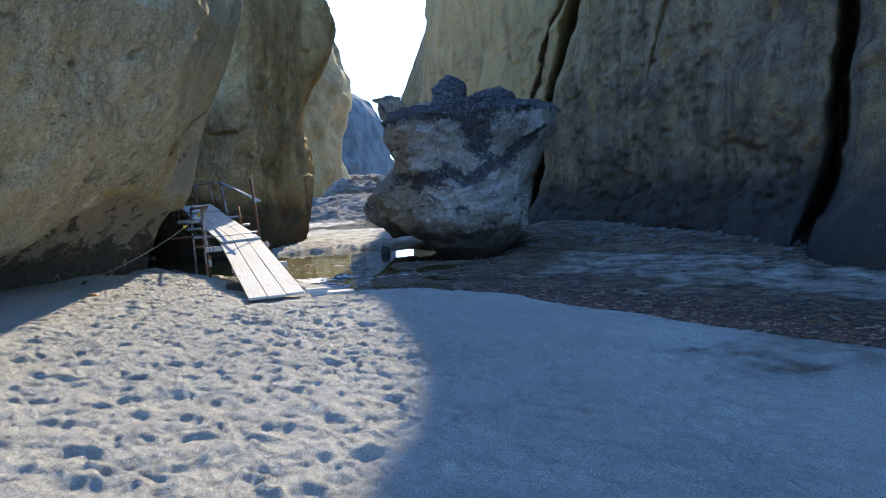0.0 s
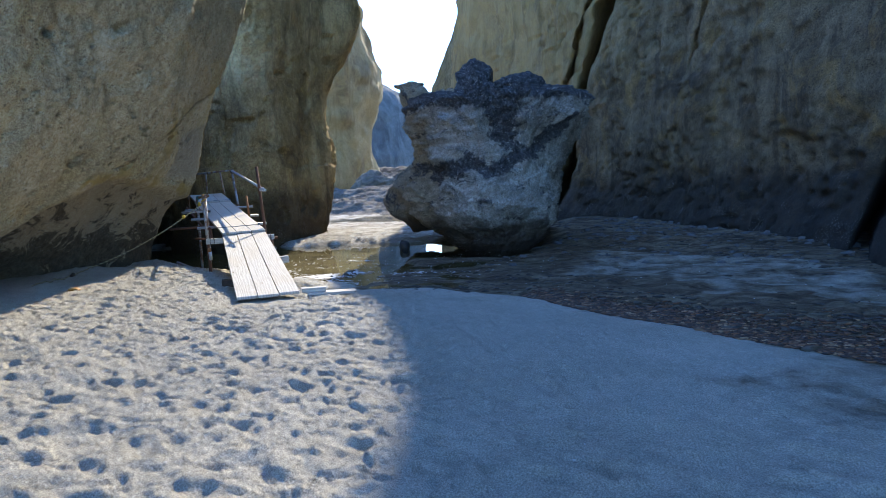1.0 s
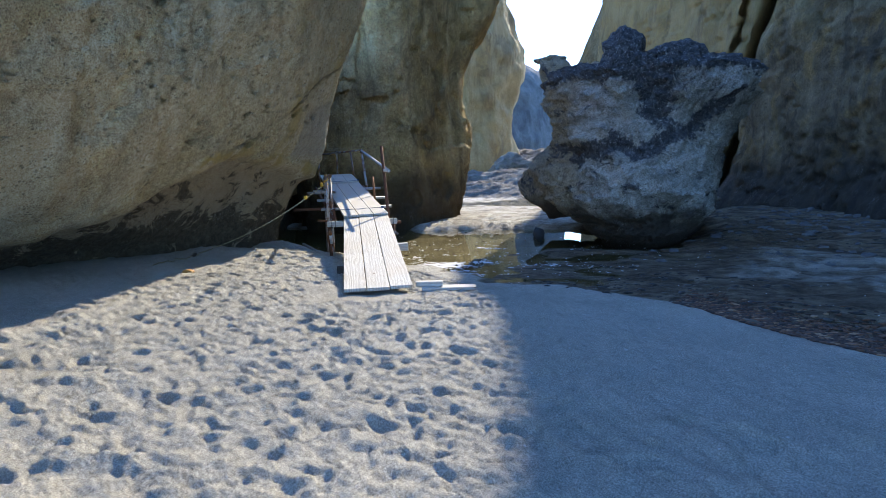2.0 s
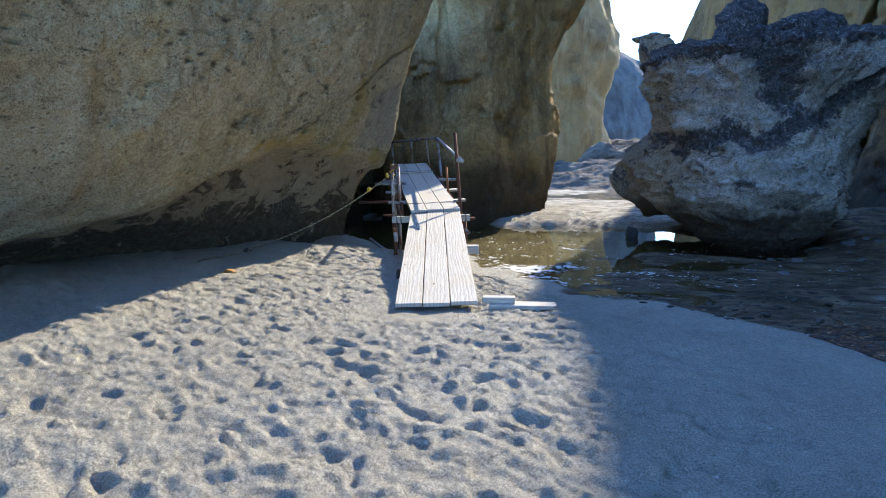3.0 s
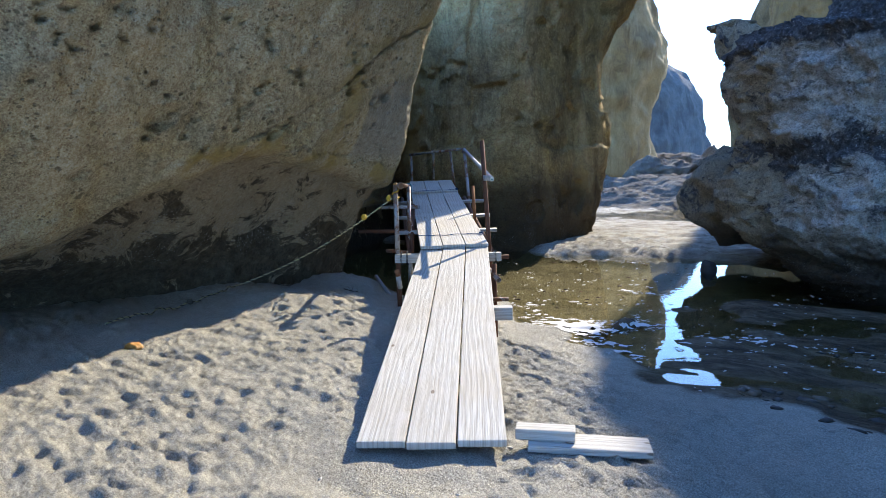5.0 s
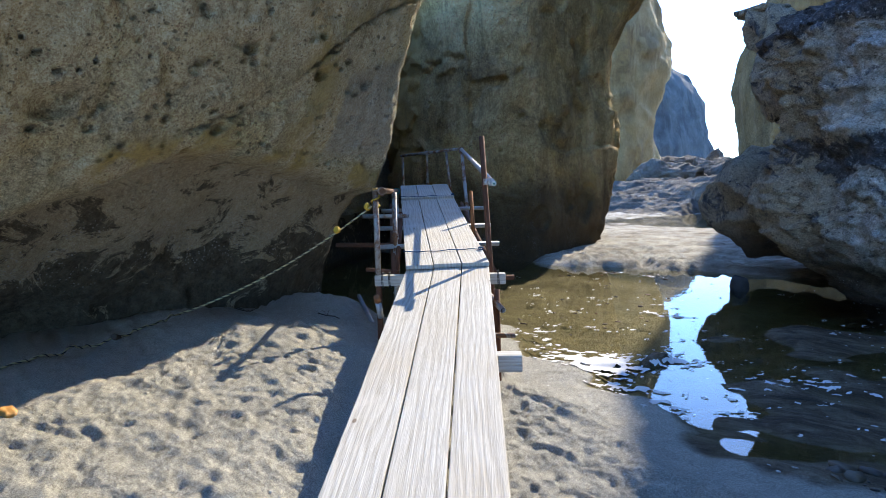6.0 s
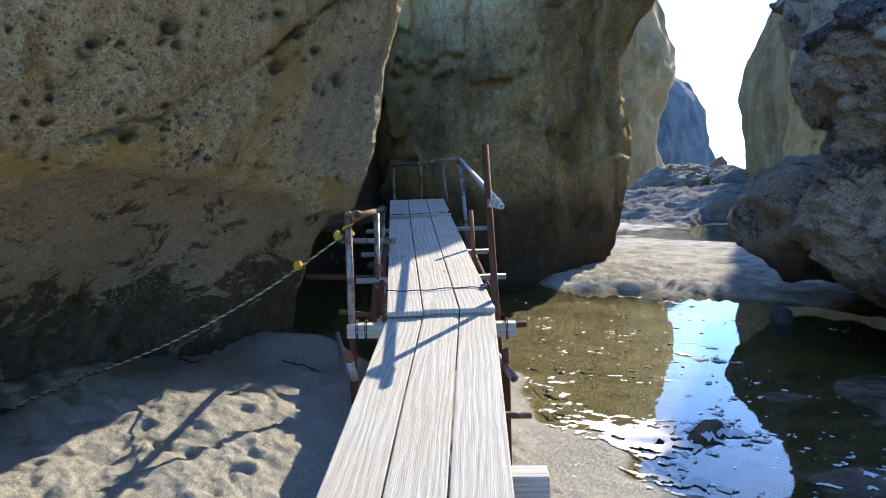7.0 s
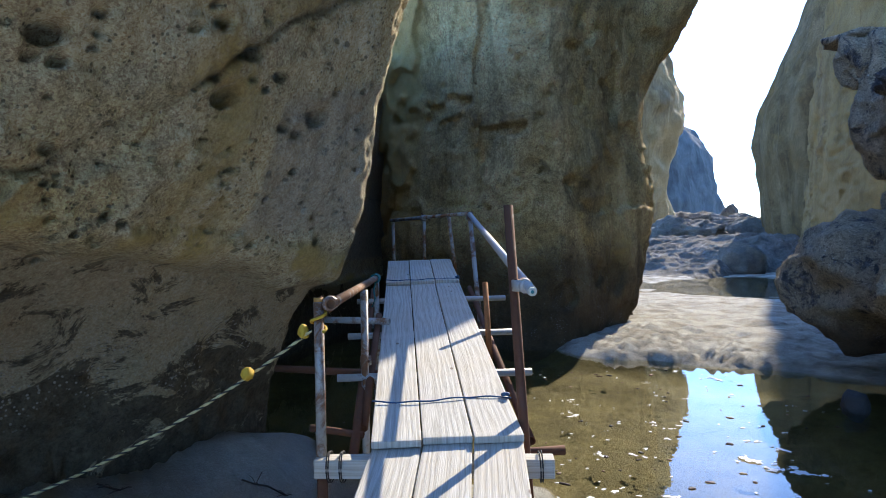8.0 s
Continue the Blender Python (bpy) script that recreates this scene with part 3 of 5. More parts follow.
water = tagged(flat_sheet("water", -20, 3.0, 6.5, 38, 0.0, MAT_WATER), "still shallow brown tide pool that mirrors rock and sky", "water", kind="structure")
water.visible_shadow = False
sea = tagged(flat_sheet("water_sea", -3000, 3000, 70, 3000, -0.3, MAT_WATER), "calm sea beyond the rocks", "sea", kind="structure")


# ---- cliffs ----
def table_interp(rows_y, rows_z, values, Y, Z, smooth=9):
    """Smooth interpolation of a small table of offsets."""
    values = np.array(values, float)
    cols = np.stack([np.interp(Z[0], rows_z, v) for v in values], 0)
    ker = np.array([1, 4, 6, 4, 1]) / 16
    out = np.empty(Y.shape)
    for j in range(Y.shape[1]):
        out[:, j] = np.interp(Y[:, 0], rows_y, cols[:, j])
    for axis in (0, 1):
        for _ in range(smooth):
            pad = np.pad(out, [(2, 2) if a == axis else (0, 0) for a in (0, 1)], mode="edge")
            out = sum(w * np.take(pad, range(k, k + out.shape[axis]), axis=axis) for k, w in enumerate(ker))
    return out


def uneven(parts):
    """Lines with a step for each stretch: (from, to, step), ..."""
    out = []
    for a, b, s in parts:
        out += list(np.arange(a, b - 1e-6, s))
    return np.array(out + [parts[-1][1]])


def pits(u, v, spots, disp):
    """Hollows with a sharp upper lip, each written into its own window of the grid."""
    for pu, pv, r, depth in spots:
        i0, i1 = np.searchsorted(u[:, 0], (pu - 1.6 * r, pu + 1.6 * r))
        j0, j1 = np.searchsorted(v[0], (pv - 1.6 * r, pv + 1.6 * r))
        a, b = u[i0:i1, j0:j1], v[i0:i1, j0:j1]
        q = np.hypot((a - pu) / r, (b - pv - 0.25 * (a - pu)) / (r * 0.6))
        disp[i0:i1, j0:j1] -= depth * np.exp(-(q ** 6))
    return disp


# Cliff beside the walkway: its face as x over (y, z)
C1_Z = [-0.6, 0.45, 0.8, 1.25, 1.8, 2.15, 2.8, 3.5, 4.2, 5.4, 7.0]
C1_Y = [-14, 2.0, 4.5, 6.8, 8.0, 9.2, 9.75, 11.4, 20.0]
C1_X = [
    [-3.5, -3.5, -2.9, -1.9, -1.0, -0.5, 0.1, 0.6, 1.0, 1.2, -0.5],
    [-7.2, -7.2, -6.5, -5.7, -5.0, -4.65, -4.35, -4.1, -3.9, -3.8, -5.5],
    [-7.75, -7.75, -7.1, -6.2, -5.6, -5.4, -5.05, -4.85, -4.5, -4.3, -6.0],
    [-7.55, -7.55, -7.35, -7.15, -6.6, -6.20, -5.75, -5.26, -4.78, -4.4, -6.0],
    [-7.75, -7.75, -7.5, -7.35, -6.88, -6.56, -6.22, -5.84, -5.42, -4.95, -6.2],
    [-8.2, -8.2, -8.0, -7.75, -7.12, -6.92, -6.75, -6.40, -5.90, -5.30, -6.4],
    [-9.2, -9.2, -9.1, -8.9, -8.5, -8.3, -8.1, -7.8, -7.4, -7.0, -7.8],
    [-12.2, -12.2, -12.2, -12.2, -12.1, -12.0, -11.9, -11.8, -11.6, -11.5, -11.5],
    [-17.2, -17.2, -17.2, -17.2, -17.2, -17.2, -17.2, -17.2, -17.2, -17.2, -17.2],
]


def cliff_near():
    ys = uneven([(-14, 1.6, 0.4), (1.6, 3.8, 0.08), (3.8, 5.0, 0.022), (5.0, 9.6, 0.0145), (9.6, 11, 0.05), (11, 20, 0.2)])
    zs = uneven([(-0.6, 0.3, 0.15), (0.3, 0.7, 0.05), (0.7, 3.6, 0.0145), (3.6, 4.6, 0.022), (4.6, 7.0, 0.07)])
    Y, Z = np.meshgrid(ys, zs, indexing="ij")
    X = table_interp(C1_Y, C1_Z, C1_X, Y, Z, 22)
    p = xyz(X, Y, Z)
    calm = 1 - 0.75 * smooth01((Y - 7.2) / 1.0)
    d = (0.09 * fbm(p * 0.8, 4, 51) + 0.04 * fbm(p * 2.6, 4, 53)) * calm + 0.018 * fbm(p * 8, 4, 54) + 0.008 * fbm(p * 24, 2, 55)
    d += 0.02 * ridged(p * np.array([1.2, 1.2, 0.4]), 2, 57)
    # a slanting crack with a lighter lip under it
    line = np.interp(Y, [5.2, 6.4, 6.85, 7.4, 7.75, 8.1, 8.6, 9.2], [1.7, 1.98, 2.13, 2.40, 2.66, 2.95, 3.2, 3.5]) + 0.03 * fbm(p * 5, 3, 59)
    crack = np.exp(-((Z - line) / 0.022) ** 2) * (0.35 + 0.65 * smooth01(1.5 * fbm(p * 1.9, 2, 62) + 0.7)) * smooth01((Y - 6.2) / 0.5)
    d += -0.045 * crack
    # a rough step where the face turns into the hollow
    arch = np.interp(Y, [2, 3.6, 4.6, 5.2, 6.0, 6.7, 7.4, 8.3, 9.2, 11], [0.75, 0.95, 1.18, 1.38, 1.72, 1.93, 1.86, 1.70, 1.58, 1.4]) + 0.07 * fbm(p * 2.3, 3, 58)
    d += -0.20 * smooth01((arch - Z) / 0.07) + 0.06 * np.exp(-((Z - arch - 0.06) / 0.08) ** 2)
    rng = np.random.default_rng(3)
    spots = [(4.72, 3.50, 0.10, 0.16), (6.85, 2.08, 0.07, 0.12), (7.93, 2.78, 0.07, 0.16), (7.82, 2.57, 0.085, 0.14), (8.55, 2.60, 0.10, 0.10), (6.98, 2.63, 0.075, 0.14), (5.64, 2.14, 0.14, 0.10), (5.8, 3.76, 0.11, 0.12), (7.7, 2.83, 0.05, 0.12), (6.6, 2.50, 0.05, 0.12), (8.15, 2.72, 0.05, 0.10), (6.78, 2.2, 0.035, 0.08), (7.05, 2.26, 0.04, 0.08), (6.4, 2.12, 0.045, 0.09)]
    spots += [(rng.uniform(2.5, 9), rng.uniform(1.8, 5.5), 0.016 + 0.032 * rng.random() ** 2.5, rng.uniform(0.03, 0.08)) for _ in range(750)]
    # a slanting line of hollows
    spots += [(7.5 - 0.28 * k + rng.normal(0, 0.05), 2.75 - 0.11 * k + rng.normal(0, 0.03), rng.uniform(0.03, 0.07), 0.05) for k in range(10)]
    d = pits(Y, Z, spots, d)
    verts = xyz(X + d, Y, Z * (1 - 0.24 * smooth01((Y - 9.6) / 1.2))).reshape(-1, 3)
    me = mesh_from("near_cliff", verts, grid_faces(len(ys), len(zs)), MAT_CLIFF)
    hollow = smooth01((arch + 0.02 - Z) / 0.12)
    # adds to the dark colour low down, for algae and shade together
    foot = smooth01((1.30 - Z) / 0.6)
    shellband = hollow * smooth01((1.55 - Z + 0.2 * fbm(p * 1.2, 2, 68)) / 0.25) * smooth01((Z - 0.78) / 0.2)
    ochre = 1.6 * np.exp(-((Z - arch - 0.06) / 0.09) ** 2) * smooth01((Y - 4.4) / 2.0) * (0.5 + 0.9 * np.clip(fbm(p * 1.6, 3, 60), -0.4, 0.6))
    ochre += 0.9 * np.exp(-((Y - 7.85 - (Z - 2.0) * 0.12) / 0.2) ** 2) * smooth01((Z - 1.7) / 0.2) * smooth01((3.2 - Z) / 0.5)
    ochre += 0.7 * np.exp(-((Z - line - 0.05) / 0.12) ** 2) * smooth01((Y - 7.3) / 0.4)
    panel = smooth01((Y - 8.15 - 0.1 * (Z - 2)) / 0.06) * smooth01((2.72 - Z + 0.3 * (Y - 8.4)) / 0.1) * smooth01((Z - 1.85) / 0.15)
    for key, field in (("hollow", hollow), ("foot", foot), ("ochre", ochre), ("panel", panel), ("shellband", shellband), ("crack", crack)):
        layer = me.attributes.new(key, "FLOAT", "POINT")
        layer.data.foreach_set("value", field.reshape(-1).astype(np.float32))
    return tagged(new("near_cliff", me), "overhanging grey-brown tuff cliff, pitted, with a dark hollow foot", "cliff")


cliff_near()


def rock_column(name, centre, zs, radii, angles, table, material, bumps, seed, label, category, sides=220, top_cap=True, fields=None, lean=None):
    """A mass of rock round an upright axis: a profile of radii over height, times a smooth table over the angle, plus relief."""
    th = np.linspace(0, 2 * math.pi, sides, endpoint=False)
    zz = uneven(zs)
    prof = np.interp(zz, [r[0] for r in radii], [r[1] for r in radii])
    ker = np.array([1, 4, 6, 4, 1]) / 16
    for _ in range(2):
        prof = np.convolve(np.pad(prof, 2, mode="edge"), ker, mode="valid")
    ang = np.array([radians(a) for a in angles])
    mult = np.interp(th, np.concatenate([ang - 2 * math.pi, ang, ang + 2 * math.pi]), np.tile(np.array(table, float), 3))
    for _ in range(6):
        mult = np.convolve(np.concatenate([mult[-2:], mult, mult[:2]]), ker, mode="valid")
    T, Z = np.meshgrid(th, zz, indexing="xy")
    P0 = prof[:, None] + 0 * T
    if lean is not None:
        P0 = 1 + (P0 - 1) * lean(np.degrees(T))
    R = P0 * mult[None, :]
    p = xyz(centre[0] + R * np.cos(T), centre[1] + R * np.sin(T), Z)
    R = R + bumps(p, T, Z)
    P = xyz(centre[0] + R * np.cos(T), centre[1] + R * np.sin(T), Z)
    verts = list(P.reshape(-1, 3))
    faces = [tuple(f) for f in grid_faces(len(zz), sides, True)]
    if top_cap:
        verts.append(np.array((centre[0], centre[1], zz[-1] + 0.05)))
        base = (len(zz) - 1) * sides
        faces += [(base + i, base + (i + 1) % sides, len(verts) - 1) for i in range(sides)]
    me = mesh_from(name, verts, faces, material)
    for key, field in (fields or {}).items():
        layer = me.attributes.new(key, "FLOAT", "POINT")
        layer.data.foreach_set("value", np.concatenate([field(T, Z).reshape(-1), np.zeros(len(verts) - T.size)]).astype(np.float32))
    return tagged(new(name, me), label, category)


def mid_bumps(p, T, Z):
    d = 0.08 * fbm(p * 0.45, 4, 61) + 0.04 * fbm(p * 1.9, 5, 63) + 0.024 * fbm(p * 7, 3, 64) + 0.014 * fbm(p * 17, 2, 65) + 0.05 * ridged(p * np.array([0.9, 0.9, 0.2]), 2, 66)
    deg = np.degrees(T)
    # an upright step where a slab has come off, and a lens-shaped scar above it
    d -= 0.10 * smooth01((deg - 303.5 - 1.2 * vnoise(xyz(Z * 1.3, 0 * Z, 0 * Z), 67)) / 0.5) * smooth01((deg - 295) / 3) * (1 - smooth01((deg - 307) / 7)) * smooth01((Z - 2.6) / 0.5)
    d -= 0.12 * smooth01((fbm(p * np.array([0.7, 0.7, 1.1]), 3, 68) - 0.25) / 0.06)
    rng = np.random.default_rng(12)
    for _ in range(230):
        a, z, r, k = rng.uniform(285, 352), rng.uniform(1.4, 6.8), 0.02 + 0.05 * rng.random() ** 2, rng.uniform(0.05, 0.12)
        q = ((((deg - a + 180) % 360) - 180) * 0.068 / r) ** 2 + ((Z - z) / (0.7 * r)) ** 2
        d -= k * np.exp(-q ** 2)
    return d


rock_column("middle_cliff", (-13.0, 18.0), [(-0.6, 7.0, 0.045), (7.0, 8.6, 0.1)],
            [(-0.6, 0.92), (0.2, 0.93), (0.7, 0.965), (1.2, 0.99), (2.0, 1.035), (2.8, 1.06), (3.4, 1.03), (4.0, 0.99), (4.7, 1.01), (5.4, 1.11), (5.9, 1.24), (6.6, 1.38), (7.7, 1.48), (8.3, 1.44), (8.6, 1.25)],
            [-150, -125, -100, -66, -55, -49, -39, -15, 0, 20, 46, 80, 130, 180], [3.3, 2.6, 3.0, 3.75, 4.1, 4.4, 4.35, 3.2, 3.05, 2.95, 2.95, 3.2, 3.4, 4.6], MAT_CLIFF2, mid_bumps, 60,
            "grey-brown leaning tuff pillar behind the walkway, stained ochre near the foot", "cliff", sides=760,
            fields={"yellow": lambda T, Z: smooth01((286 - np.degrees(T) + 2.0 * (Z - 3)) / 9) * smooth01((np.degrees(T) - 215) / 10) * smooth01((Z - 1.5) / 0.8) + 0.75 * np.exp(-((np.degrees(T) - 351) / 5) ** 2 - ((Z - 1.55) / 0.3) ** 2)},
            lean=lambda deg: 0.25 + 0.75 * smooth01((deg - 5) / 20) * smooth01((120 - deg) / 30))


# Cliff across the pool: offsets from a straight base line
R_O, R_D = np.array((-12.5, 36.2)), np.array((0.572, -0.820))
R_N = np.array((-0.820, -0.572))


def cliff_right():
    us = uneven([(-6, 3, 0.15), (3, 14.5, 0.11), (14.5, 31.5, 0.06), (31.5, 33, 0.2), (33, 60, 0.5)])
    zs = uneven([(-0.6, 7.5, 0.065), (7.5, 24, 0.2)])
    U, Z = np.meshgrid(us, zs, indexing="ij")
    off = 0.0 * U
    # the free end leans back as it rises
    end = np.interp(Z, [0, 1.0, 2.1, 4.0, 5.8, 9.8, 12.1, 14.5, 15.5, 15.8, 16.4, 17.3, 22], [0.8, 1.8, 2.2, 1.0, 0.6, 4.6, 3.4, 4.3, 6.4, 7.5, 8.4, 9.7, 9.9])
    off -= 5.0 * np.clip((end - U) / 2.2, 0, 6) ** 1.5
    off += 1.6 * np.exp(-((U - 6) / 4.5) ** 2)
    off += -0.10 * Z + 0.35 * smooth01((1.3 - Z) / 1.5)
    # clefts between the buttresses
    cleft = 0.0 * U
    for uc, z0, slope, w, depth, low in ((16.9, 1.0, 0.36, 0.85, 3.2, 0.0), (15.6, 4.2, 0.6, 0.16, 0.9, 2.6), (29.9, 0.7, 0.03, 0.40, 3.6, -1.0), (23.8, 4.6, 0.3, 0.06, 0.3, 3.6)):
        q = (U - uc - slope * (Z - z0) - 0.12 * vnoise(xyz(Z * 0.9, 0 * Z, 0 * Z), 75)) / w
        cleft += depth * np.exp(-np.abs(q) ** 4) * smooth01((Z - low) / 1.2)
    off += 0.5 * smooth01((U - 29.5) / 0.8) + 0.5 * np.exp(-((U - 31.8) / 1.3) ** 2) * smooth01((2.0 - Z) / 1.6) + 0.55 * smooth01((U - 17.2 - 0.36 * (Z - 1)) / 0.5) * smooth01((26 - U) / 8)
    p = xyz(R_O[0] + R_D[0] * U, R_O[1] + R_D[1] * U, Z)
    off += 0.18 * fbm(p * 0.28, 3, 71) + 0.04 * fbm(p * 1.3, 5, 73, 0.6) + 0.03 * fbm(p * 5.5, 4, 74, 0.7) + 0.03 * ridged(p * np.array([0.8, 0.8, 0.16]), 2, 76)
    # plates of rock that have come away, leaving low steps, and rows of small hollows between runnels
    off -= 0.09 * smooth01((fbm(p * np.array([0.45, 0.45, 0.7]), 4, 78) - 0.12) / 0.05)
    off += 0.045 * fbm(p * np.array([2.6, 2.6, 0.22]), 3, 79) * smooth01((Z - 1.5) / 2) + 0.02 * fbm(p * np.array([0.5, 0.5, 5.0]), 3, 80)
    off -= 0.09 * smooth01((fbm(p * np.array([4.5, 4.5, 8.0]), 2, 82) - 0.45) / 0.10) * smooth01((fbm(p * 0.6, 2, 84) + 0.1) / 0.2)
    P = xyz(R_O[0] + R_D[0] * U + R_N[0] * off + np.interp(U, [15, 30], [-0.19, 0.20]) * cleft, R_O[1] + R_D[1] * U + R_N[1] * off + 0.98 * cleft, Z)
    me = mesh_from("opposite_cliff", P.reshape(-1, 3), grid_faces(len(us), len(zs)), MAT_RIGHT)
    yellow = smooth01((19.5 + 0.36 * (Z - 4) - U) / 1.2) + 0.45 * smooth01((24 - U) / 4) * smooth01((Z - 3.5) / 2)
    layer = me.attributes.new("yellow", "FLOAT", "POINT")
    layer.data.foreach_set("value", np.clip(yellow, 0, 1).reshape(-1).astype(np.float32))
    ob = new("opposite_cliff", me)
    return tagged(ob, "high yellow-brown tuff cliff split by dark vertical clefts", "cliff")


cliff_right()


def far_bumps(p, T, Z):
    return 0.5 * fbm(p * 0.16, 4, 81) + 0.25 * fbm(p * 0.8, 3, 83) + 0.35 * ridged(p * np.array([0.35, 0.35, 0.1]), 2, 86)


rock_column("pale_cliff", (-33.0, 53.0), [(-0.6, 26.01, 0.3)], [(-0.6, 0.95), (2, 0.90), (4, 0.86), (6.5, 0.85), (8.5, 0.92), (10, 0.95), (11.5, 0.91), (13.5, 0.86), (18, 0.72), (26, 0.45)], [0, 90, 180, 270], [7, 7, 9, 8], MAT_PALE, far_bumps, 80,
            "pale yellow-green tuff cliff lit from the side", "cliff", sides=200)
rock_column("undercut_cliff", (-13.1, 50.0), [(-0.6, 24.01, 0.25)], [(-0.6, 0.84), (0.8, 0.86), (2.2, 0.88), (4.2, 0.92), (6.6, 0.98), (8.8, 0.92), (12.4, 0.63), (15.2, 0.45), (24, 0.2)], [0, 90, 180, 270], [6, 6, 6, 6], MAT_FLUTED, lambda p, T, Z: 0.12 * fbm(p * 0.4, 4, 91) + 0.14 * ridged(p * np.array([0.9, 0.9, 0.12]), 2, 96), 95,
            "yellow-brown cliff with an undercut fluted foot", "cliff", sides=260)
rock_column("distant_cliff", (-67.5, 122.0), [(-0.6, 24.51, 0.5)], [(-0.6, 1.15), (8, 1.0), (15, 0.86), (20, 0.68), (22.5, 0.45), (24.5, 0.15)], [0, 90, 180, 270], [15, 14, 22, 14], MAT_BLUE, far_bumps, 90,
            "distant blue-grey fluted headland falling to the sea", "headland", sides=200)


# ---- boulder ----
def lump(centre, radii, seed, level=4, rough=0.16, scale=1.3, flat_top=None):
    """Vertices and faces of an uneven stone."""
    bm = bmesh.new()
    bmesh.ops.create_icosphere(bm, subdivisions=level, radius=1.0)
    co = np.array([v.co for v in bm.verts])
    faces = [[v.index for v in f.verts] for f in bm.faces]
    bm.free()
    p = co * np.array(radii) + np.array(centre)
    r = 1 + rough * (1.2 * fbm(p * scale, 4, seed) + 0.7 * ridged(p * scale * 1.9, 3, seed + 5) - 0.4)
    q = co * r[:, None] * np.array(radii)
    if flat_top is not None:
        q[:, 2] = np.where(q[:, 2] > flat_top, flat_top + (q[:, 2] - flat_top) * 0.25, q[:, 2])
    return q + np.array(centre), faces


def boulder():
    cx, cy = -2.5, 14.2
    curve = [(0.05, -0.4), (0.9, -0.35), (1.05, 0.0), (1.40, 0.2), (1.82, 0.55), (2.02, 1.1), (2.0, 1.6), (1.97, 2.1), (2.03, 2.6), (2.14, 3.0), (2.18, 3.3), (2.05, 3.46), (1.5, 3.52), (0.9, 3.55), (0.05, 3.55)]
    c = np.array(curve)
    arc = np.concatenate([[0], np.cumsum(np.hypot(*np.diff(c, axis=0).T))])
    s = np.linspace(0, arc[-1], 280)
    r0, z0 = np.interp(s, arc, c[:, 0]), np.interp(s, arc, c[:, 1])
    th = np.linspace(0, 2 * math.pi, 560, endpoint=False)
    ang = np.radians([0, 30, 60, 120, 150, 168, 185, 205, 225, 250, 270, 300, 330])
    mult = np.interp(th, np.concatenate([ang - 2 * math.pi, ang, ang + 2 * math.pi]), np.tile([0.80, 0.84, 0.92, 1.05, 1.17, 1.13, 1.03, 0.98, 0.90, 0.93, 0.96, 0.88, 0.80], 3))
    S, T = np.meshgrid(np.arange(len(s)), th, indexing="ij")
    R, Z = r0[S] * mult[None, :], z0[S]
    deg = np.degrees(T)
    # the side away from the pool is cut in below its ledge
    side = np.exp(-((((deg - 8 + 180) % 360) - 180) / 52) ** 2)
    R = R - side * np.interp(Z, [-0.4, 0.15, 0.5, 1.0, 1.5, 2.0, 2.5, 2.85], [0.55, 0.50, 0.52, 0.62, 0.58, 0.36, 0.16, 0.0])
    R = np.maximum(R, 0.04)
    p = xyz(cx + R * np.cos(T), cy + R * np.sin(T), Z)
    wall = smooth01(R / 1.2)
    lumps = np.abs(vnoise(p * 1.5, 101)) * 2 - 0.6
    knobs = np.abs(vnoise(p * 3.6 + 5, 102)) * 2 - 0.6
    d = 0.10 * fbm(p * 0.8, 3, 101) + 0.05 * lumps + 0.03 * knobs + 0.055 * ridged(p * np.array([2.0, 2.0, 2.6]), 4, 104) + 0.06 * fbm(p * 3.2, 4, 103, 0.65) + 0.05 * fbm(p * 8, 4, 107, 0.75) + 0.02 * fbm(p * 19, 3, 108, 0.7)

    def spot(angle, z, wa, wz):
        return np.exp(-(np.abs(deg - angle) / wa) ** 2.4 - (np.abs(Z - z) / wz) ** 2.4)

    rough = 0.07 * fbm(p * 2.2, 3, 112)
    # a round pale boss, the seam that runs under it and climbs to the ledge, and the hollow beside it
    boss = spot(255, 2.62, 19, 0.58)
    seam = np.interp(deg, [195, 225, 250, 275, 292, 318, 345], [2.05, 1.80, 1.86, 1.80, 1.90, 2.42, 2.75]) + rough
    band = np.exp(-((Z - seam) / 0.17) ** 2) * smooth01((deg - 200) / 15) * smooth01((350 - deg) / 12)
    hollow = spot(286, 2.72, 9, 0.52)
    ledge = spot(318, 2.95, 26, 0.30)
    d += 0.11 * boss - 0.09 * band - 0.15 * hollow + 0.13 * ledge + 0.10 * spot(300, 1.25, 30, 0.35)
    d += 0.5 * spot(155, 1.1, 22, 0.7) - 0.10 * spot(171, 2.02, 8, 0.3) + 0.12 * spot(180, 3.3, 14, 0.3) - 0.25 * spot(262, 0.42, 60, 0.20)
    d += 0.34 * spot(197, 1.25, 15, 0.45) - 0.16 * spot(214, 1.75, 7, 0.24)
    rim = np.exp(-((Z - 3.32 - rough) / 0.16) ** 2)
    zz = Z + np.where(s[S] > arc[10], 0.10 * fbm(p * 1.6, 4, 109) + 0.05 * fbm(p * 5, 3, 110), 0)
    R = R + d * wall
    verts = list(xyz(cx + R * np.cos(T), cy + R * np.sin(T), zz).reshape(-1, 3))
    faces = [tuple(f) for f in grid_faces(len(s), len(th), True)]
    me = mesh_from("boulder", verts, faces, MAT_BOULDER)
    lichen = np.clip(1.0 * band + 0.95 * hollow + 0.75 * rim + 0.8 * spot(268, 3.25, 22, 0.2) + 0.9 * smooth01((Z - 3.42) / 0.06), 0, 1)
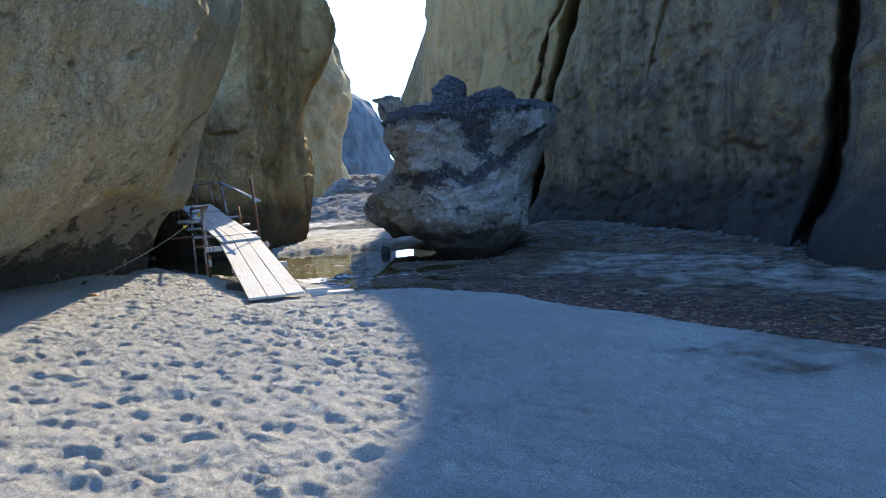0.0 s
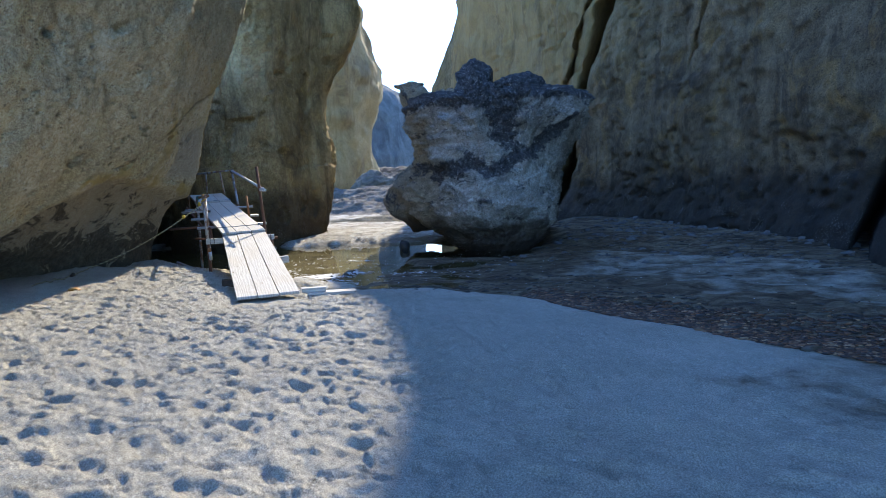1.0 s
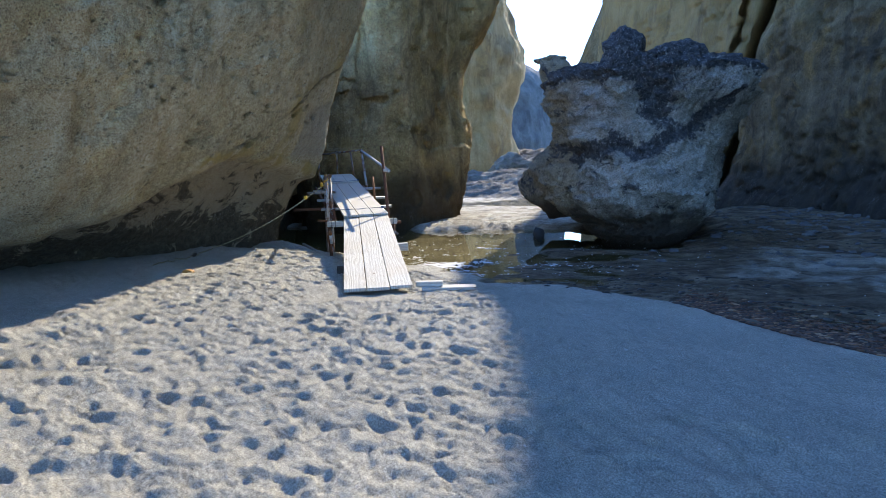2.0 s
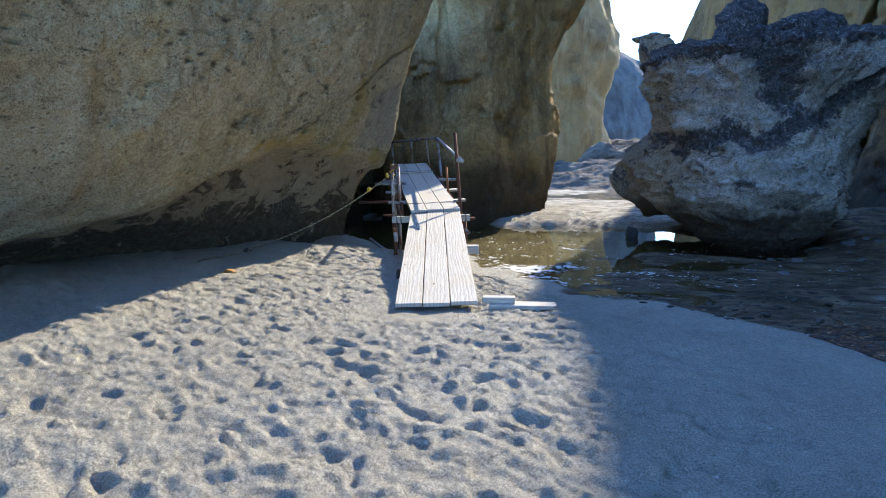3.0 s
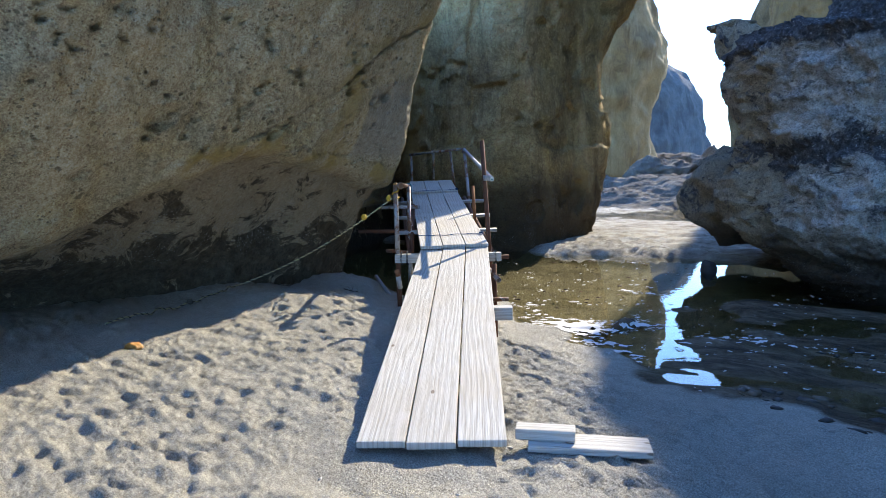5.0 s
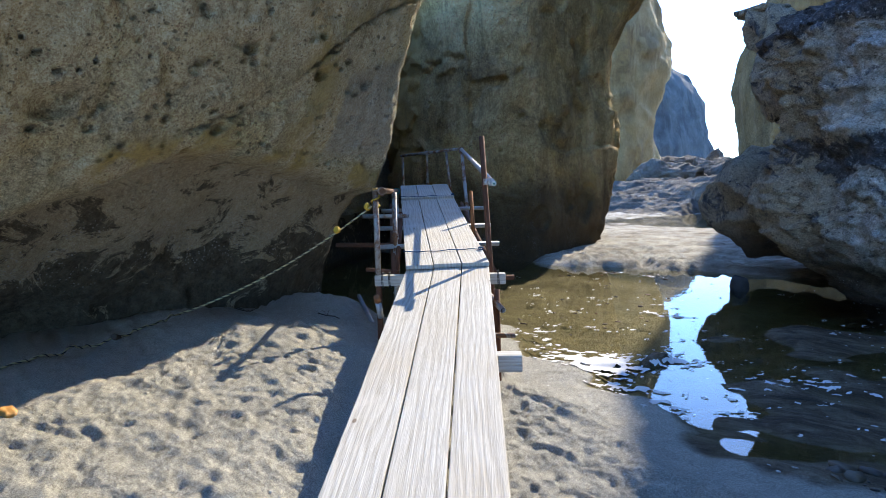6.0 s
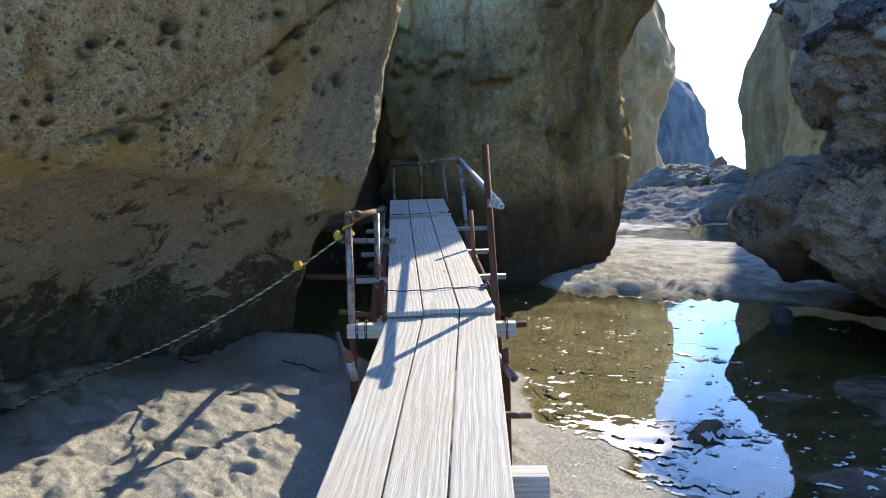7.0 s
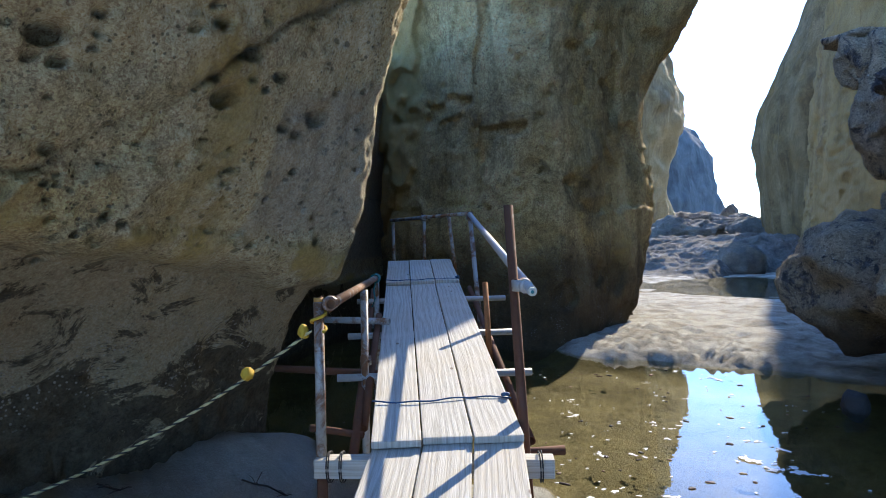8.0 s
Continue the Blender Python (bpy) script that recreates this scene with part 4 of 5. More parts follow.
    pale = np.clip(boss + 0.8 * ledge + 0.45 * spot(280, 1.1, 60, 0.45), 0, 1)
    tan = smooth01((238 - deg) / 18) * smooth01((deg - 140) / 20)
    for key, field in (("lichen", lichen), ("pale", pale), ("tan", tan)):
        layer = me.attributes.new(key, "FLOAT", "POINT")
        layer.data.foreach_set("value", field.reshape(-1).astype(np.float32))
    ob = tagged(new("boulder", me), "huge top-heavy blue-grey boulder on a narrow foot beside the pool", "boulder")
    for centre, radii, seed, top in (((-2.98, 13.5, 3.55), (0.46, 0.45, 0.58), 120, None), ((-1.95, 13.7, 3.42), (0.52, 0.5, 0.46), 130, None), ((-2.4, 13.8, 3.35), (0.8, 0.6, 0.35), 135, None),
                                     ((-5.05, 15.3, 3.25), (0.42, 0.42, 0.75), 140, None), ((-5.35, 15.45, 3.85), (0.30, 0.30, 0.36), 142, None), ((-5.53, 15.5, 4.13), (0.40, 0.32, 0.10), 145, 0.04), ((-4.6, 16.3, 2.5), (0.78, 0.8, 1.35), 150, None), ((-5.15, 16.2, 1.2), (1.4, 1.25, 0.85), 155, None)):
        v, f = lump(centre, radii, seed, 5, 0.13 if radii[0] > 1 else 0.2, 0.9 if radii[0] > 1 else 1.7, top)
        kme = mesh_from("knob", v, f, MAT_BOULDER)
        layer = kme.attributes.new("lichen", "FLOAT", "POINT")
        layer.data.foreach_set("value", np.full(len(v), 0.85 if centre[2] > 3.3 and centre[1] < 15 else 0.1, np.float32))
        layer = kme.attributes.new("tan", "FLOAT", "POINT")
        layer.data.foreach_set("value", np.full(len(v), 1.0 if centre[1] > 15 else 0.0, np.float32))
        knob = new("knob", kme)
        knob.parent = ob
    return ob


boulder()


def stone(name, centre, radii, seed, material, label, category, group="", rough=0.2, scale=1.3, level=4):
    v, f = lump(centre, radii, seed, level, rough, scale)
    return tagged(new(name, mesh_from(name, v, f, material)), label, category, group)


# rock shelf and tumbled rocks beyond the sand bank
def rock_shelf():
    """Low broken ledges that climb from the far pool."""
    X, Y = np.meshgrid(np.arange(-29, -13.5, 0.08), np.arange(30.5, 45, 0.08), indexing="ij")
    p = xyz(X, Y, 0 * X)
    rise = 0.15 * np.clip(Y - 33.2 + 0.25 * (X + 20), 0, 9)
    slab = ridged(xyz(X * 0.40 + Y * 0.10, Y * 0.8, 0 * X), 4, 221)
    step = np.floor(slab * 3 + 0.8 * fbm(p * 0.6, 3, 224)) / 3
    z = 0.0 + rise + (0.15 * step + 0.07 * slab) * smooth01(0.25 + rise * 2) + 0.04 * fbm(p * 1.6, 4, 227) + 0.03 * fbm(p * 5, 4, 229)
    edge = np.minimum.reduce([X + 29, -13.6 - X, Y - 30.5, 44.9 - Y])
    z = z - 0.8 * (1 - smooth01(edge / 1.5))
    ob = new("rock_shelf", mesh_from("rock_shelf", xyz(X, Y, z).reshape(-1, 3), grid_faces(X.shape[0], X.shape[1])[:, ::-1], MAT_SHELF))
    return tagged(ob, "low pale cracked rock shelf in full sun", "rock")


rock_shelf()
for k, (x, y, z, a, b, c, label) in enumerate(((-14.4, 35.3, 0.5, 1.0, 0.9, 0.85, "dark shaded rock at the end of the small pool"), (-22.2, 46, 1.5, 2.7, 1.7, 1.15, "long rounded grey rock above the shelf"), (-21.7, 52, 1.5, 1.5, 1.3, 1.1, "rounded grey rock between the cliffs"),
                                               (-29.0, 70, 2.4, 0.9, 0.9, 1.7, "small dark rock standing up against the sky"), (-19.3, 49, 1.4, 1.7, 1.4, 1.2, "broken grey rock below the fluted cliff"), (-28.7, 60, 1.8, 4.2, 2.2, 1.5, "low grey rock ridge between the cliffs"),
                                               (-17.3, 43, 0.7, 1.5, 1.2, 0.9, "broken grey rock beside the shelf"), (-25.5, 64, 1.9, 2.0, 1.5, 1.3, "grey rock in the gap before the sea"), (-15.6, 40, 0.5, 1.2, 1.0, 0.9, "broken grey rock beside the shelf"))):
    stone("tumbled_rock", (x, y, z), (a, b, c), 240 + 3 * k, MAT_RUBBLE, label, "rock", "tumbled rocks", 0.15, 0.7, 5)
stone("pool_stone", (-5.16, 14.05, 0.05), (0.13, 0.10, 0.16), 270, MAT_BLACKSTONE, "small black stone standing in the pool", "stone", "", 0.2, 5.0, 3)


# ---- walkway ----
def uv_board(ob, a, b):
    """UVs in metres along and across a board, for its grain."""
    a, b = Vector(a), Vector(b)
    axis = (b - a).normalized()
    side = axis.cross(Vector((0, 0, 1))).normalized()
    me = ob.data
    layer = me.uv_layers.new(name="uv")
    for poly in me.polygons:
        for li in poly.loop_indices:
            co = me.vertices[me.loops[li].vertex_index].co - a
            across = co.dot(side) if abs(poly.normal.dot(side)) < 0.7 else co.z
            layer.data[li].uv = (co.dot(axis), across)
    return ob


def board(name, a, b, width, thick, material, parent=None, label="", warp=0.006, seed=0, cuts=10):
    ob = part(name, box_bm(a, b, (0, 0, 1), width, thick, 0.007, cuts, warp, seed), material, parent, label)
    return uv_board(ob, a, b)


NEAR_C, JOINT_C, FAR_C = Vector((-2.83, 5.51, 0.405)), Vector((-5.50, 8.49, 0.905)), Vector((-8.92, 11.52, 1.58))
UP = Vector((0, 0, 1))
seg1, seg2 = (JOINT_C - NEAR_C).normalized(), (FAR_C - JOINT_C).normalized()
side1, side2 = seg1.cross(UP).normalized(), seg2.cross(UP).normalized()
walkway = thing("walkway", "makeshift walkway of weathered pale planks on scaffold tubes", "walkway")


def plank_run(a, b, width, gap, seed, lift=0.0):
    axis = (b - a).normalized()
    side = axis.cross(UP).normalized()
    for k, s in enumerate((-1, 0, 1)):
        o = side * (s * (width + gap))
        jig = noise.noise((seed * 3.3, k * 1.7, 0)) * 0.035
        up = UP * (lift + 0.003 * k)
        board("plank", a + o + up + axis * jig, b + o + up + axis * jig, width, 0.036, MAT_PLANK, walkway, "", 0.008, seed + k)


plank_run(NEAR_C, JOINT_C + seg1 * 0.15, 0.231, 0.008, 1)
plank_run(JOINT_C + UP * 0.042 - seg2 * 0.02, JOINT_C + seg2 * 3.75 + UP * 0.005, 0.233, 0.007, 11)
plank_run(JOINT_C + seg2 * 3.40 + UP * 0.045, FAR_C + UP * 0.03, 0.232, 0.007, 21)
R = 0.0243


def on2(along, across, z=0.0):
    """A point of the second run: metres along it, to its right, and above its boards."""
    return JOINT_C + seg2 * along + side2 * across + UP * z


def on1(along, across, z=0.0):
    return NEAR_C + seg1 * along + side1 * across + UP * z


def clamp(at, axis, parent=walkway):
    """A scaffold coupler: a ribbed collar with a bolt."""
    at, axis = Vector(at), Vector(axis).normalized()
    ob = pipe("coupler", at - axis * 0.028, at + axis * 0.028, 0.036, MAT_GALV, parent, "rusty scaffold coupler", 10, False)
    u = axis.orthogonal().normalized()
    pipe("bolt", at + u * 0.02 - axis.cross(u) * 0.035, at + u * 0.02 + axis.cross(u) * 0.055, 0.008, MAT_RUST, ob, "", 8, False)
    return ob


# left side: near post, rail, second post and brace
pipe("post", (-5.90, 8.06, 0.20), (-5.93, 8.08, 0.84), R * 1.02, MAT_RUST, walkway, "rusted foot of the post")
pipe("post", (-5.93, 8.08, 0.84), (-5.97, 8.11, 1.58), R, MAT_GALV, walkway)
pipe("post_cap", (-5.97, 8.11, 1.575), (-5.972, 8.112, 1.60), R * 0.95, MAT_YELLOWTOP, walkway, "rust-orange capped tube end", 12, False)
pipe("handrail", (-5.86, 8.10, 1.575), (-7.72, 9.92, 1.545), R, MAT_RAIL, walkway, "half-rusted handrail tube")
clamp((-5.93, 8.15, 1.572), (-0.71, 0.70, -0.01))
pipe("post", (-6.62, 8.88, -0.1), (-6.66, 8.93, 1.55), R, MAT_GALV, walkway)
clamp((-6.66, 8.93, 1.10), (0, 0, 1))
pipe("brace", (-6.30, 8.62, 0.80), (-7.15, 9.45, 1.30), R, MAT_RUST, walkway)
pipe("brace", (-6.15, 8.50, 0.82), (-6.42, 8.35, 0.84), R * 0.8, MAT_RUST, walkway)
pipe("ledger", (-7.35, 8.70, 1.00), (-6.40, 9.10, 1.01), R, MAT_RUST, walkway)
pipe("ledger", (-7.45, 9.15, 1.28), (-6.95, 9.38, 1.28), R, MAT_GALV, walkway)
pipe("post", (-7.70, 9.85, -0.1), (-7.72, 9.90, 1.56), R, MAT_GALV, walkway)
pipe("ledger", (-5.95, 8.12, 0.24), (-7.9, 9.4, 0.30), R, MAT_GALV_CLEAN, walkway)
pipe("stub", (-5.82, 8.00, 0.52), (-5.78, 7.94, 0.66), 0.026, MAT_GALV_CLEAN, walkway, "bluish plastic sleeve on a tube end")
pipe("stub", (-5.785, 7.945, 0.655), (-5.76, 7.91, 0.71), 0.027, MAT_ORANGE, walkway, "rusty tube end", 12, False)

# right side: rusted post, rail, stub, transoms and the far guard rail
pipe("post", (-5.22, 8.80, -0.1), (-5.47, 8.93, 2.03), R, MAT_RUST, walkway, "dark rusted upright tube")
pipe("handrail", (-5.22, 8.79, 1.615), (-8.20, 11.60, 2.11), R, MAT_GALV_CLEAN, walkway)
clamp((-5.34, 8.89, 1.63), (-0.72, 0.68, 0.12))
clamp((-5.37, 8.88, 1.63), (0, 0, 1))
pipe("post", (-6.46, 9.90, 0.95), (-6.60, 10.02, 1.53), R * 0.85, MAT_ORANGE, walkway, "orange rusted stub post")
for along, right in ((1.15, 0.62), (2.05, 0.66), (3.15, 0.76)):
    pipe("transom", on2(along, -0.62, -0.075), on2(along, right, -0.075), R, MAT_GALV_CLEAN, walkway)
pipe("post", on2(3.2, 0.60, -1.3), (-8.20, 11.60, 2.13), R, MAT_GALV, walkway)
clamp((-8.20, 11.60, 2.08), (0, 0, 1))
pipe("handrail", (-8.17, 11.60, 2.12), (-9.78, 11.85, 2.09), R * 0.85, MAT_GALV, walkway)
for x, y, zb, lean in ((-8.62, 11.70, 1.45, 0.10), (-9.08, 11.75, 1.45, 0.0), (-9.76, 11.85, 1.2, 0.02)):
    pipe("post", (x + lean, y, zb), (x, y + 0.01, 2.10), R * 0.8, MAT_GALV, walkway)
clamp((-9.08, 11.75, 2.10), (1, -0.15, 0))
pipe("ledger", on2(0.35, 0.46, -0.16), on2(3.9, 0.50, -0.14), R, MAT_RUST, walkway)
pipe("ledger", on2(0.2, -0.46, -0.16), on2(3.9, -0.50, -0.14), R, MAT_RUST, walkway)
pipe("stub", on2(0.28, 0.30, -0.19), on2(0.28, 0.62, -0.18), R, MAT_RUST, walkway)
pipe("stub", on1(3.75, 0.30, -0.10), on1(3.35, 0.44, -0.16), R, MAT_GALV, walkway)
pipe("stub", on1(3.2, 0.10, -0.30), on1(3.2, 0.52, -0.30), R * 0.8, MAT_GALV, walkway)
pipe("post", on1(3.45, 0.40, -0.9), on1(3.5, 0.40, -0.04), R, MAT_RUST, walkway)

# timbers under the boards
board("crossbeam", on1(4.0, -0.62, -0.043), on1(4.0, 0.49, -0.043), 0.095, 0.09, MAT_PLANK, walkway, "squared grey timber bearer", 0.002, 31, 3)
board("crossbeam", on1(2.16, -0.35, -0.040), on1(2.16, 0.50, -0.040), 0.11, 0.10, MAT_PLANK, walkway, "squared pale timber bearer", 0.002, 35, 3)
for across in (-0.40, 0.40):
    board("support", on1(2.16, across * 0.8, -0.60), on1(2.16, across * 0.8, -0.143), 0.10, 0.08, MAT_DARKTIMBER, walkway, "dark timber prop in the sand", 0.0, 37, 1)
board("support", on1(2.05, -0.46, -0.28), on1(2.05, -0.10, -0.28), 0.16, 0.14, MAT_DARKTIMBER, walkway, "dark timber block in the sand", 0.0, 38, 1)


# ---- ropes ----
def rope_bm(points, radius, sides=7, twist=0.0):
    """A tube through the points; with twist, a laid rope whose strands bulge."""
    pts = [Vector(p) for p in points]
    bm = bmesh.new()
    rings, length = [], 0.0
    for i, p in enumerate(pts):
        axis = (pts[min(i + 1, len(pts) - 1)] - pts[max(i - 1, 0)]).normalized()
        if i:
            length += (p - pts[i - 1]).length
        u = axis.cross(UP).normalized() if abs(axis.z) < 0.98 else Vector((1, 0, 0))
        v = axis.cross(u)
        ring = []
        for k in range(sides):
            t = 2 * math.pi * k / sides
            r = radius * (1 + (0.28 * math.cos(3 * (t - length * twist)) if twist else 0))
            ring.append(bm.verts.new(p + (u * math.cos(t) + v * math.sin(t)) * r))
        rings.append(ring)
    for p, q in zip(rings, rings[1:]):
        for k in range(sides):
            bm.faces.new((p[k], p[(k + 1) % sides], q[(k + 1) % sides], q[k])).smooth = True
    bm.faces.new(rings[0][::-1])
    bm.faces.new(rings[-1])
    bmesh.ops.recalc_face_normals(bm, faces=bm.faces)
    return bm


def sagging(a, b, sag, n):
    a, b = Vector(a), Vector(b)
    return [a.lerp(b, i / n) - UP * (4 * sag * (i / n) * (1 - i / n)) for i in range(n + 1)]


rope = thing("rope", "tan and yellow laid rope from post to sand", "rope")
lay = sagging((-5.96, 8.06, 1.45), (-7.27, 6.95, height_at(-7.27, 6.95) + 0.012), 0.09, 300)
for k in range(1, 180):
    f = k / 180
    x, y = -7.27 + 0.75 * f, 6.95 - 1.65 * f + 0.06 * math.sin(f * 7)
    lay.append(Vector((x, y, height_at(x, y) + 0.012)))


def strand(points, radius, turn, pitch):
    """One strand of a laid rope, wound round the rope's line."""
    out, length = [], 0.0
    for i, p in enumerate(points):
        axis = (points[min(i + 1, len(points) - 1)] - points[max(i - 1, 0)]).normalized()
        length += (p - points[i - 1]).length if i else 0.0
        u = axis.cross(UP).normalized()
        v = axis.cross(u)
        a = turn + length * 2 * math.pi / pitch
        out.append(p + (u * math.cos(a) + v * math.sin(a)) * radius)
    return out


for k, material in enumerate((MAT_ROPE_G, MAT_ROPE_G, MAT_ROPE_K)):
    part("strand", rope_bm(strand(lay, 0.0042, k * 2.094, 0.075), 0.0042, 6), material, rope, "black strand" if k == 2 else "")


def knot(at, r, seed):
    v, f = lump(at, (r, r, r * 1.2), seed, 3, 0.3, 22)
    me = mesh_from("knot", v, f, MAT_ROPE_Y)
    ob = new("knot", me)
    ob.parent = rope
    return tagged(ob, "bright yellow rope knot")


knot((-6.0, 8.04, 1.44), 0.024, 301)
knot((-6.17, 7.84, 1.255), 0.026, 302)
part("loop", rope_bm([(-5.965 + 0.034 * math.cos(t), 8.105 + 0.034 * math.sin(t), 1.44 + 0.012 * t) for t in np.linspace(0, 9.4, 60)], 0.008, 6), MAT_ROPE_Y, rope, "yellow rope wound round the post")

for along, lift, material, name in ((0.42, 0.05, MAT_ROPE_B, "blue"), (3.47, 0.05, MAT_ROPE_B, "blue")):
    lash = thing("lashing", "thin dark blue cord lashed across the planks", "cord", "cords across the planks")
    pts = [on2(along + 0.02 * math.sin(a * 9), a, lift + 0.003 * math.sin(a * 31)) for a in np.linspace(-0.37, 0.37, 30)]
    part("cord", rope_bm(pts, 0.0045, 6), material, lash)
    v, f = lump(on2(along + 0.01, 0.34, lift + 0.012), (0.03, 0.022, 0.018), 310, 2, 0.5, 30)
    kn = new("knot", mesh_from("knot", v, f, material))
    kn.parent = lash


def coil(centre, axis, radius, turns, pitch, gauge):
    """A cord wound round a bar."""
    centre, axis = Vector(centre), Vector(axis).normalized()
    u = axis.orthogonal().normalized()
    v = axis.cross(u)
    pts = []
    for i in range(int(turns * 22) + 1):
        a = 2 * math.pi * i / 22
        wob = 1 + 0.12 * noise.noise((i * 0.21, radius * 90, 0.3))
        pts.append(centre + axis * (pitch * a / (2 * math.pi)) + (u * math.cos(a) + v * math.sin(a)) * radius * wob)
    return rope_bm(pts, gauge, 6)


rail_axis = Vector((-1.86, 1.82, -0.03)).normalized()
tie = thing("rope_tie", "frayed teal cord wound round the end of the handrail", "cord")
part("winding", coil((-7.50, 9.705, 1.549), rail_axis, R + 0.007, 6, 0.022, 0.008), MAT_ROPE_T, tie)
part("tail", rope_bm([(-7.58, 9.78, 1.52), (-7.60, 9.77, 1.45), (-7.57, 9.76, 1.38), (-7.60, 9.75, 1.31)], 0.007, 6), MAT_ROPE_T, tie)
for across_at in (-0.50, -0.56, 0.42):
    binding = thing("wire_binding", "dark wire wound round the timber bearer", "wire", "wire bindings on the bearer")
    part("wire", coil(on1(4.0, across_at, -0.088), side1, 0.070, 2, 0.010, 0.0032), MAT_ROPE_K, binding)
pipe("end_plug", (-5.215, 8.785, 1.614), (-5.208, 8.778, 1.612), R * 0.86, MAT_PLUG, walkway, "pale plug in the tube end", 14, False)
pipe("plug_centre", (-5.208, 8.778, 1.612), (-5.205, 8.775, 1.6115), R * 0.35, MAT_ROPE_T, walkway, "green centre of the plug", 10, False)


def twig(points, seed):
    """A dry forked twig lying on the sand."""
    rng = np.random.default_rng(seed)
    ob = thing("twig", "dark dry twig lying on the shaded sand", "twig", "twigs on the sand")
    stem = [Vector((x, y, height_at(x, y) + 0.012)) for x, y in points]
    part("stem", rope_bm(stem, 0.006, 5), MAT_DARKTIMBER, ob)
    for k in range(6):
        base = stem[rng.integers(1, len(stem))]
        tip = base + Vector((rng.uniform(-0.1, 0.1), rng.uniform(-0.1, 0.1), rng.uniform(0.005, 0.05)))
        part("side_shoot", rope_bm([base, base.lerp(tip, 0.6) + Vector((0.01, 0, 0.01)), tip], 0.003, 4), MAT_DARKTIMBER, ob)


twig([(-7.35, 8.42), (-7.28, 8.48), (-7.20, 8.52), (-7.10, 8.60)], 5)
twig([(-7.55, 7.60), (-7.48, 7.66), (-7.40, 7.68)], 6)


# ---- loose things on the sand ----
loose = thing("loose_board", "short pale plank lying on the sand beside the walkway", "plank")
board("plank", (-2.60, 5.95, 0.357), (-2.13, 6.29, 0.340), 0.19, 0.035, MAT_PLANK, loose, "", 0.0, 41, 2)
block = thing("timber_offcut", "squared grey timber offcut beside the walkway end", "timber")
board("offcut", (-2.66, 5.93, 0.412), (-2.42, 6.09, 0.408), 0.10, 0.055, MAT_PLANK, block, "", 0.0, 43, 1)
stake = thing("stake", "dark stake driven into the shaded sand", "stake")
pipe("rod", (-7.26, 6.44, 0.40), (-6.80, 6.20, 0.54), 0.024, MAT_DARKTIMBER, stake, "", 8, False)
v, f = lump((-5.60, 5.22, height_at(-5.60, 5.22) + 0.02), (0.085, 0.05, 0.035), 320, 3, 0.3, 14)
tagged(new("dry_leaf", mesh_from("dry_leaf", v, f, MAT_YELLOWTOP)), "crumpled orange-yellow scrap lying on the sand", "litter")


# ---- scattered debris ----
def scatter(name, places, material, label, category, seed, level=1, flat=0.35, rough=0.3):
    rng = np.random.default_rng(seed)
    base = []
    for k in range(6):
        v, f = lump((0, 0, 0), (1, 1, flat), seed + k, level, rough, 2.2)
        base.append((v, np.array(f)))
    verts, faces, count = [], [], 0
    for x, y, z, size in places:
        v, f = base[rng.integers(6)]
        t = rng.uniform(0, 6.28)
        s = np.array((size * rng.uniform(0.7, 1.6), size * rng.uniform(0.5, 1.0), size * rng.uniform(0.6, 1.2)))
        q = v * s
        q = np.stack([q[:, 0] * math.cos(t) - q[:, 1] * math.sin(t) + x, q[:, 0] * math.sin(t) + q[:, 1] * math.cos(t) + y, q[:, 2] + z], -1)
        verts.append(q)
        faces.append(f + count)
        count += len(q)
    me = mesh_from(name, np.concatenate(verts), np.concatenate(faces), material)
    return tagged(new(name, me), label, category, kind="stuff")


rng = np.random.default_rng(11)
litter, weed, pebbles = [], [], []
for _ in range(11000):
    k = rng.uniform(0, 1)
    x = -0.4 + 5.4 * k
    y = float(np.interp(x, [p[0] for p in SHORE[8:15]], [p[1] for p in SHORE[8:15]])) + abs(rng.normal(0, 0.3 + 0.9 * k * rng.random())) + 0.03
    litter.append((x, y + 0.02, height_at(x, y) + 0.006, 0.008 + 0.032 * rng.random() ** 1.5))
for _ in range(16000):
    x, y = rng.uniform(-2.5, 6.0), rng.uniform(5.0, 16.5)
    edge = float(np.interp(x, [p[0] for p in SHORE[8:15]], [p[1] for p in SHORE[8:15]]))
    if y < edge + 0.1:
        continue
    far = y - edge
    near = noise.noise((x * 0.55, y * 1.1, 3.3)) + 0.5 * noise.noise((x * 1.7, y * 3.1, 7.7))
    want = 0.55 if far < 2.2 else (0.05 if far < 5.5 else 0.6)
    if rng.random() < want and near > (-0.05 if far < 2.2 else 0.05):
        weed.append((x, y, height_at(x, y) + 0.004, 0.008 + 0.075 * rng.random() ** 3))
for _ in range(1100):
    x, y = rng.uniform(-2.0, 6.5), rng.uniform(10.5, 18)
    if rng.random() < 0.25 + 0.1 * (y - 10.5 + 0.7 * x):
        pebbles.append((x, y, height_at(x, y), 0.015 + 0.09 * rng.random() ** 2))
scatter("leaf_litter", litter, MAT_LITTER, "brown dead leaves and twigs along the tide line", "leaf litter", 401, 1, 0.25)
scatter("seaweed", weed, MAT_WEED, "dark wet seaweed scraps on the flats", "seaweed", 411, 1, 0.2)
scatter("cobbles", pebbles, MAT_STONE, "dark cobbles along the cliff foot", "stones", 421, 2, 0.5)

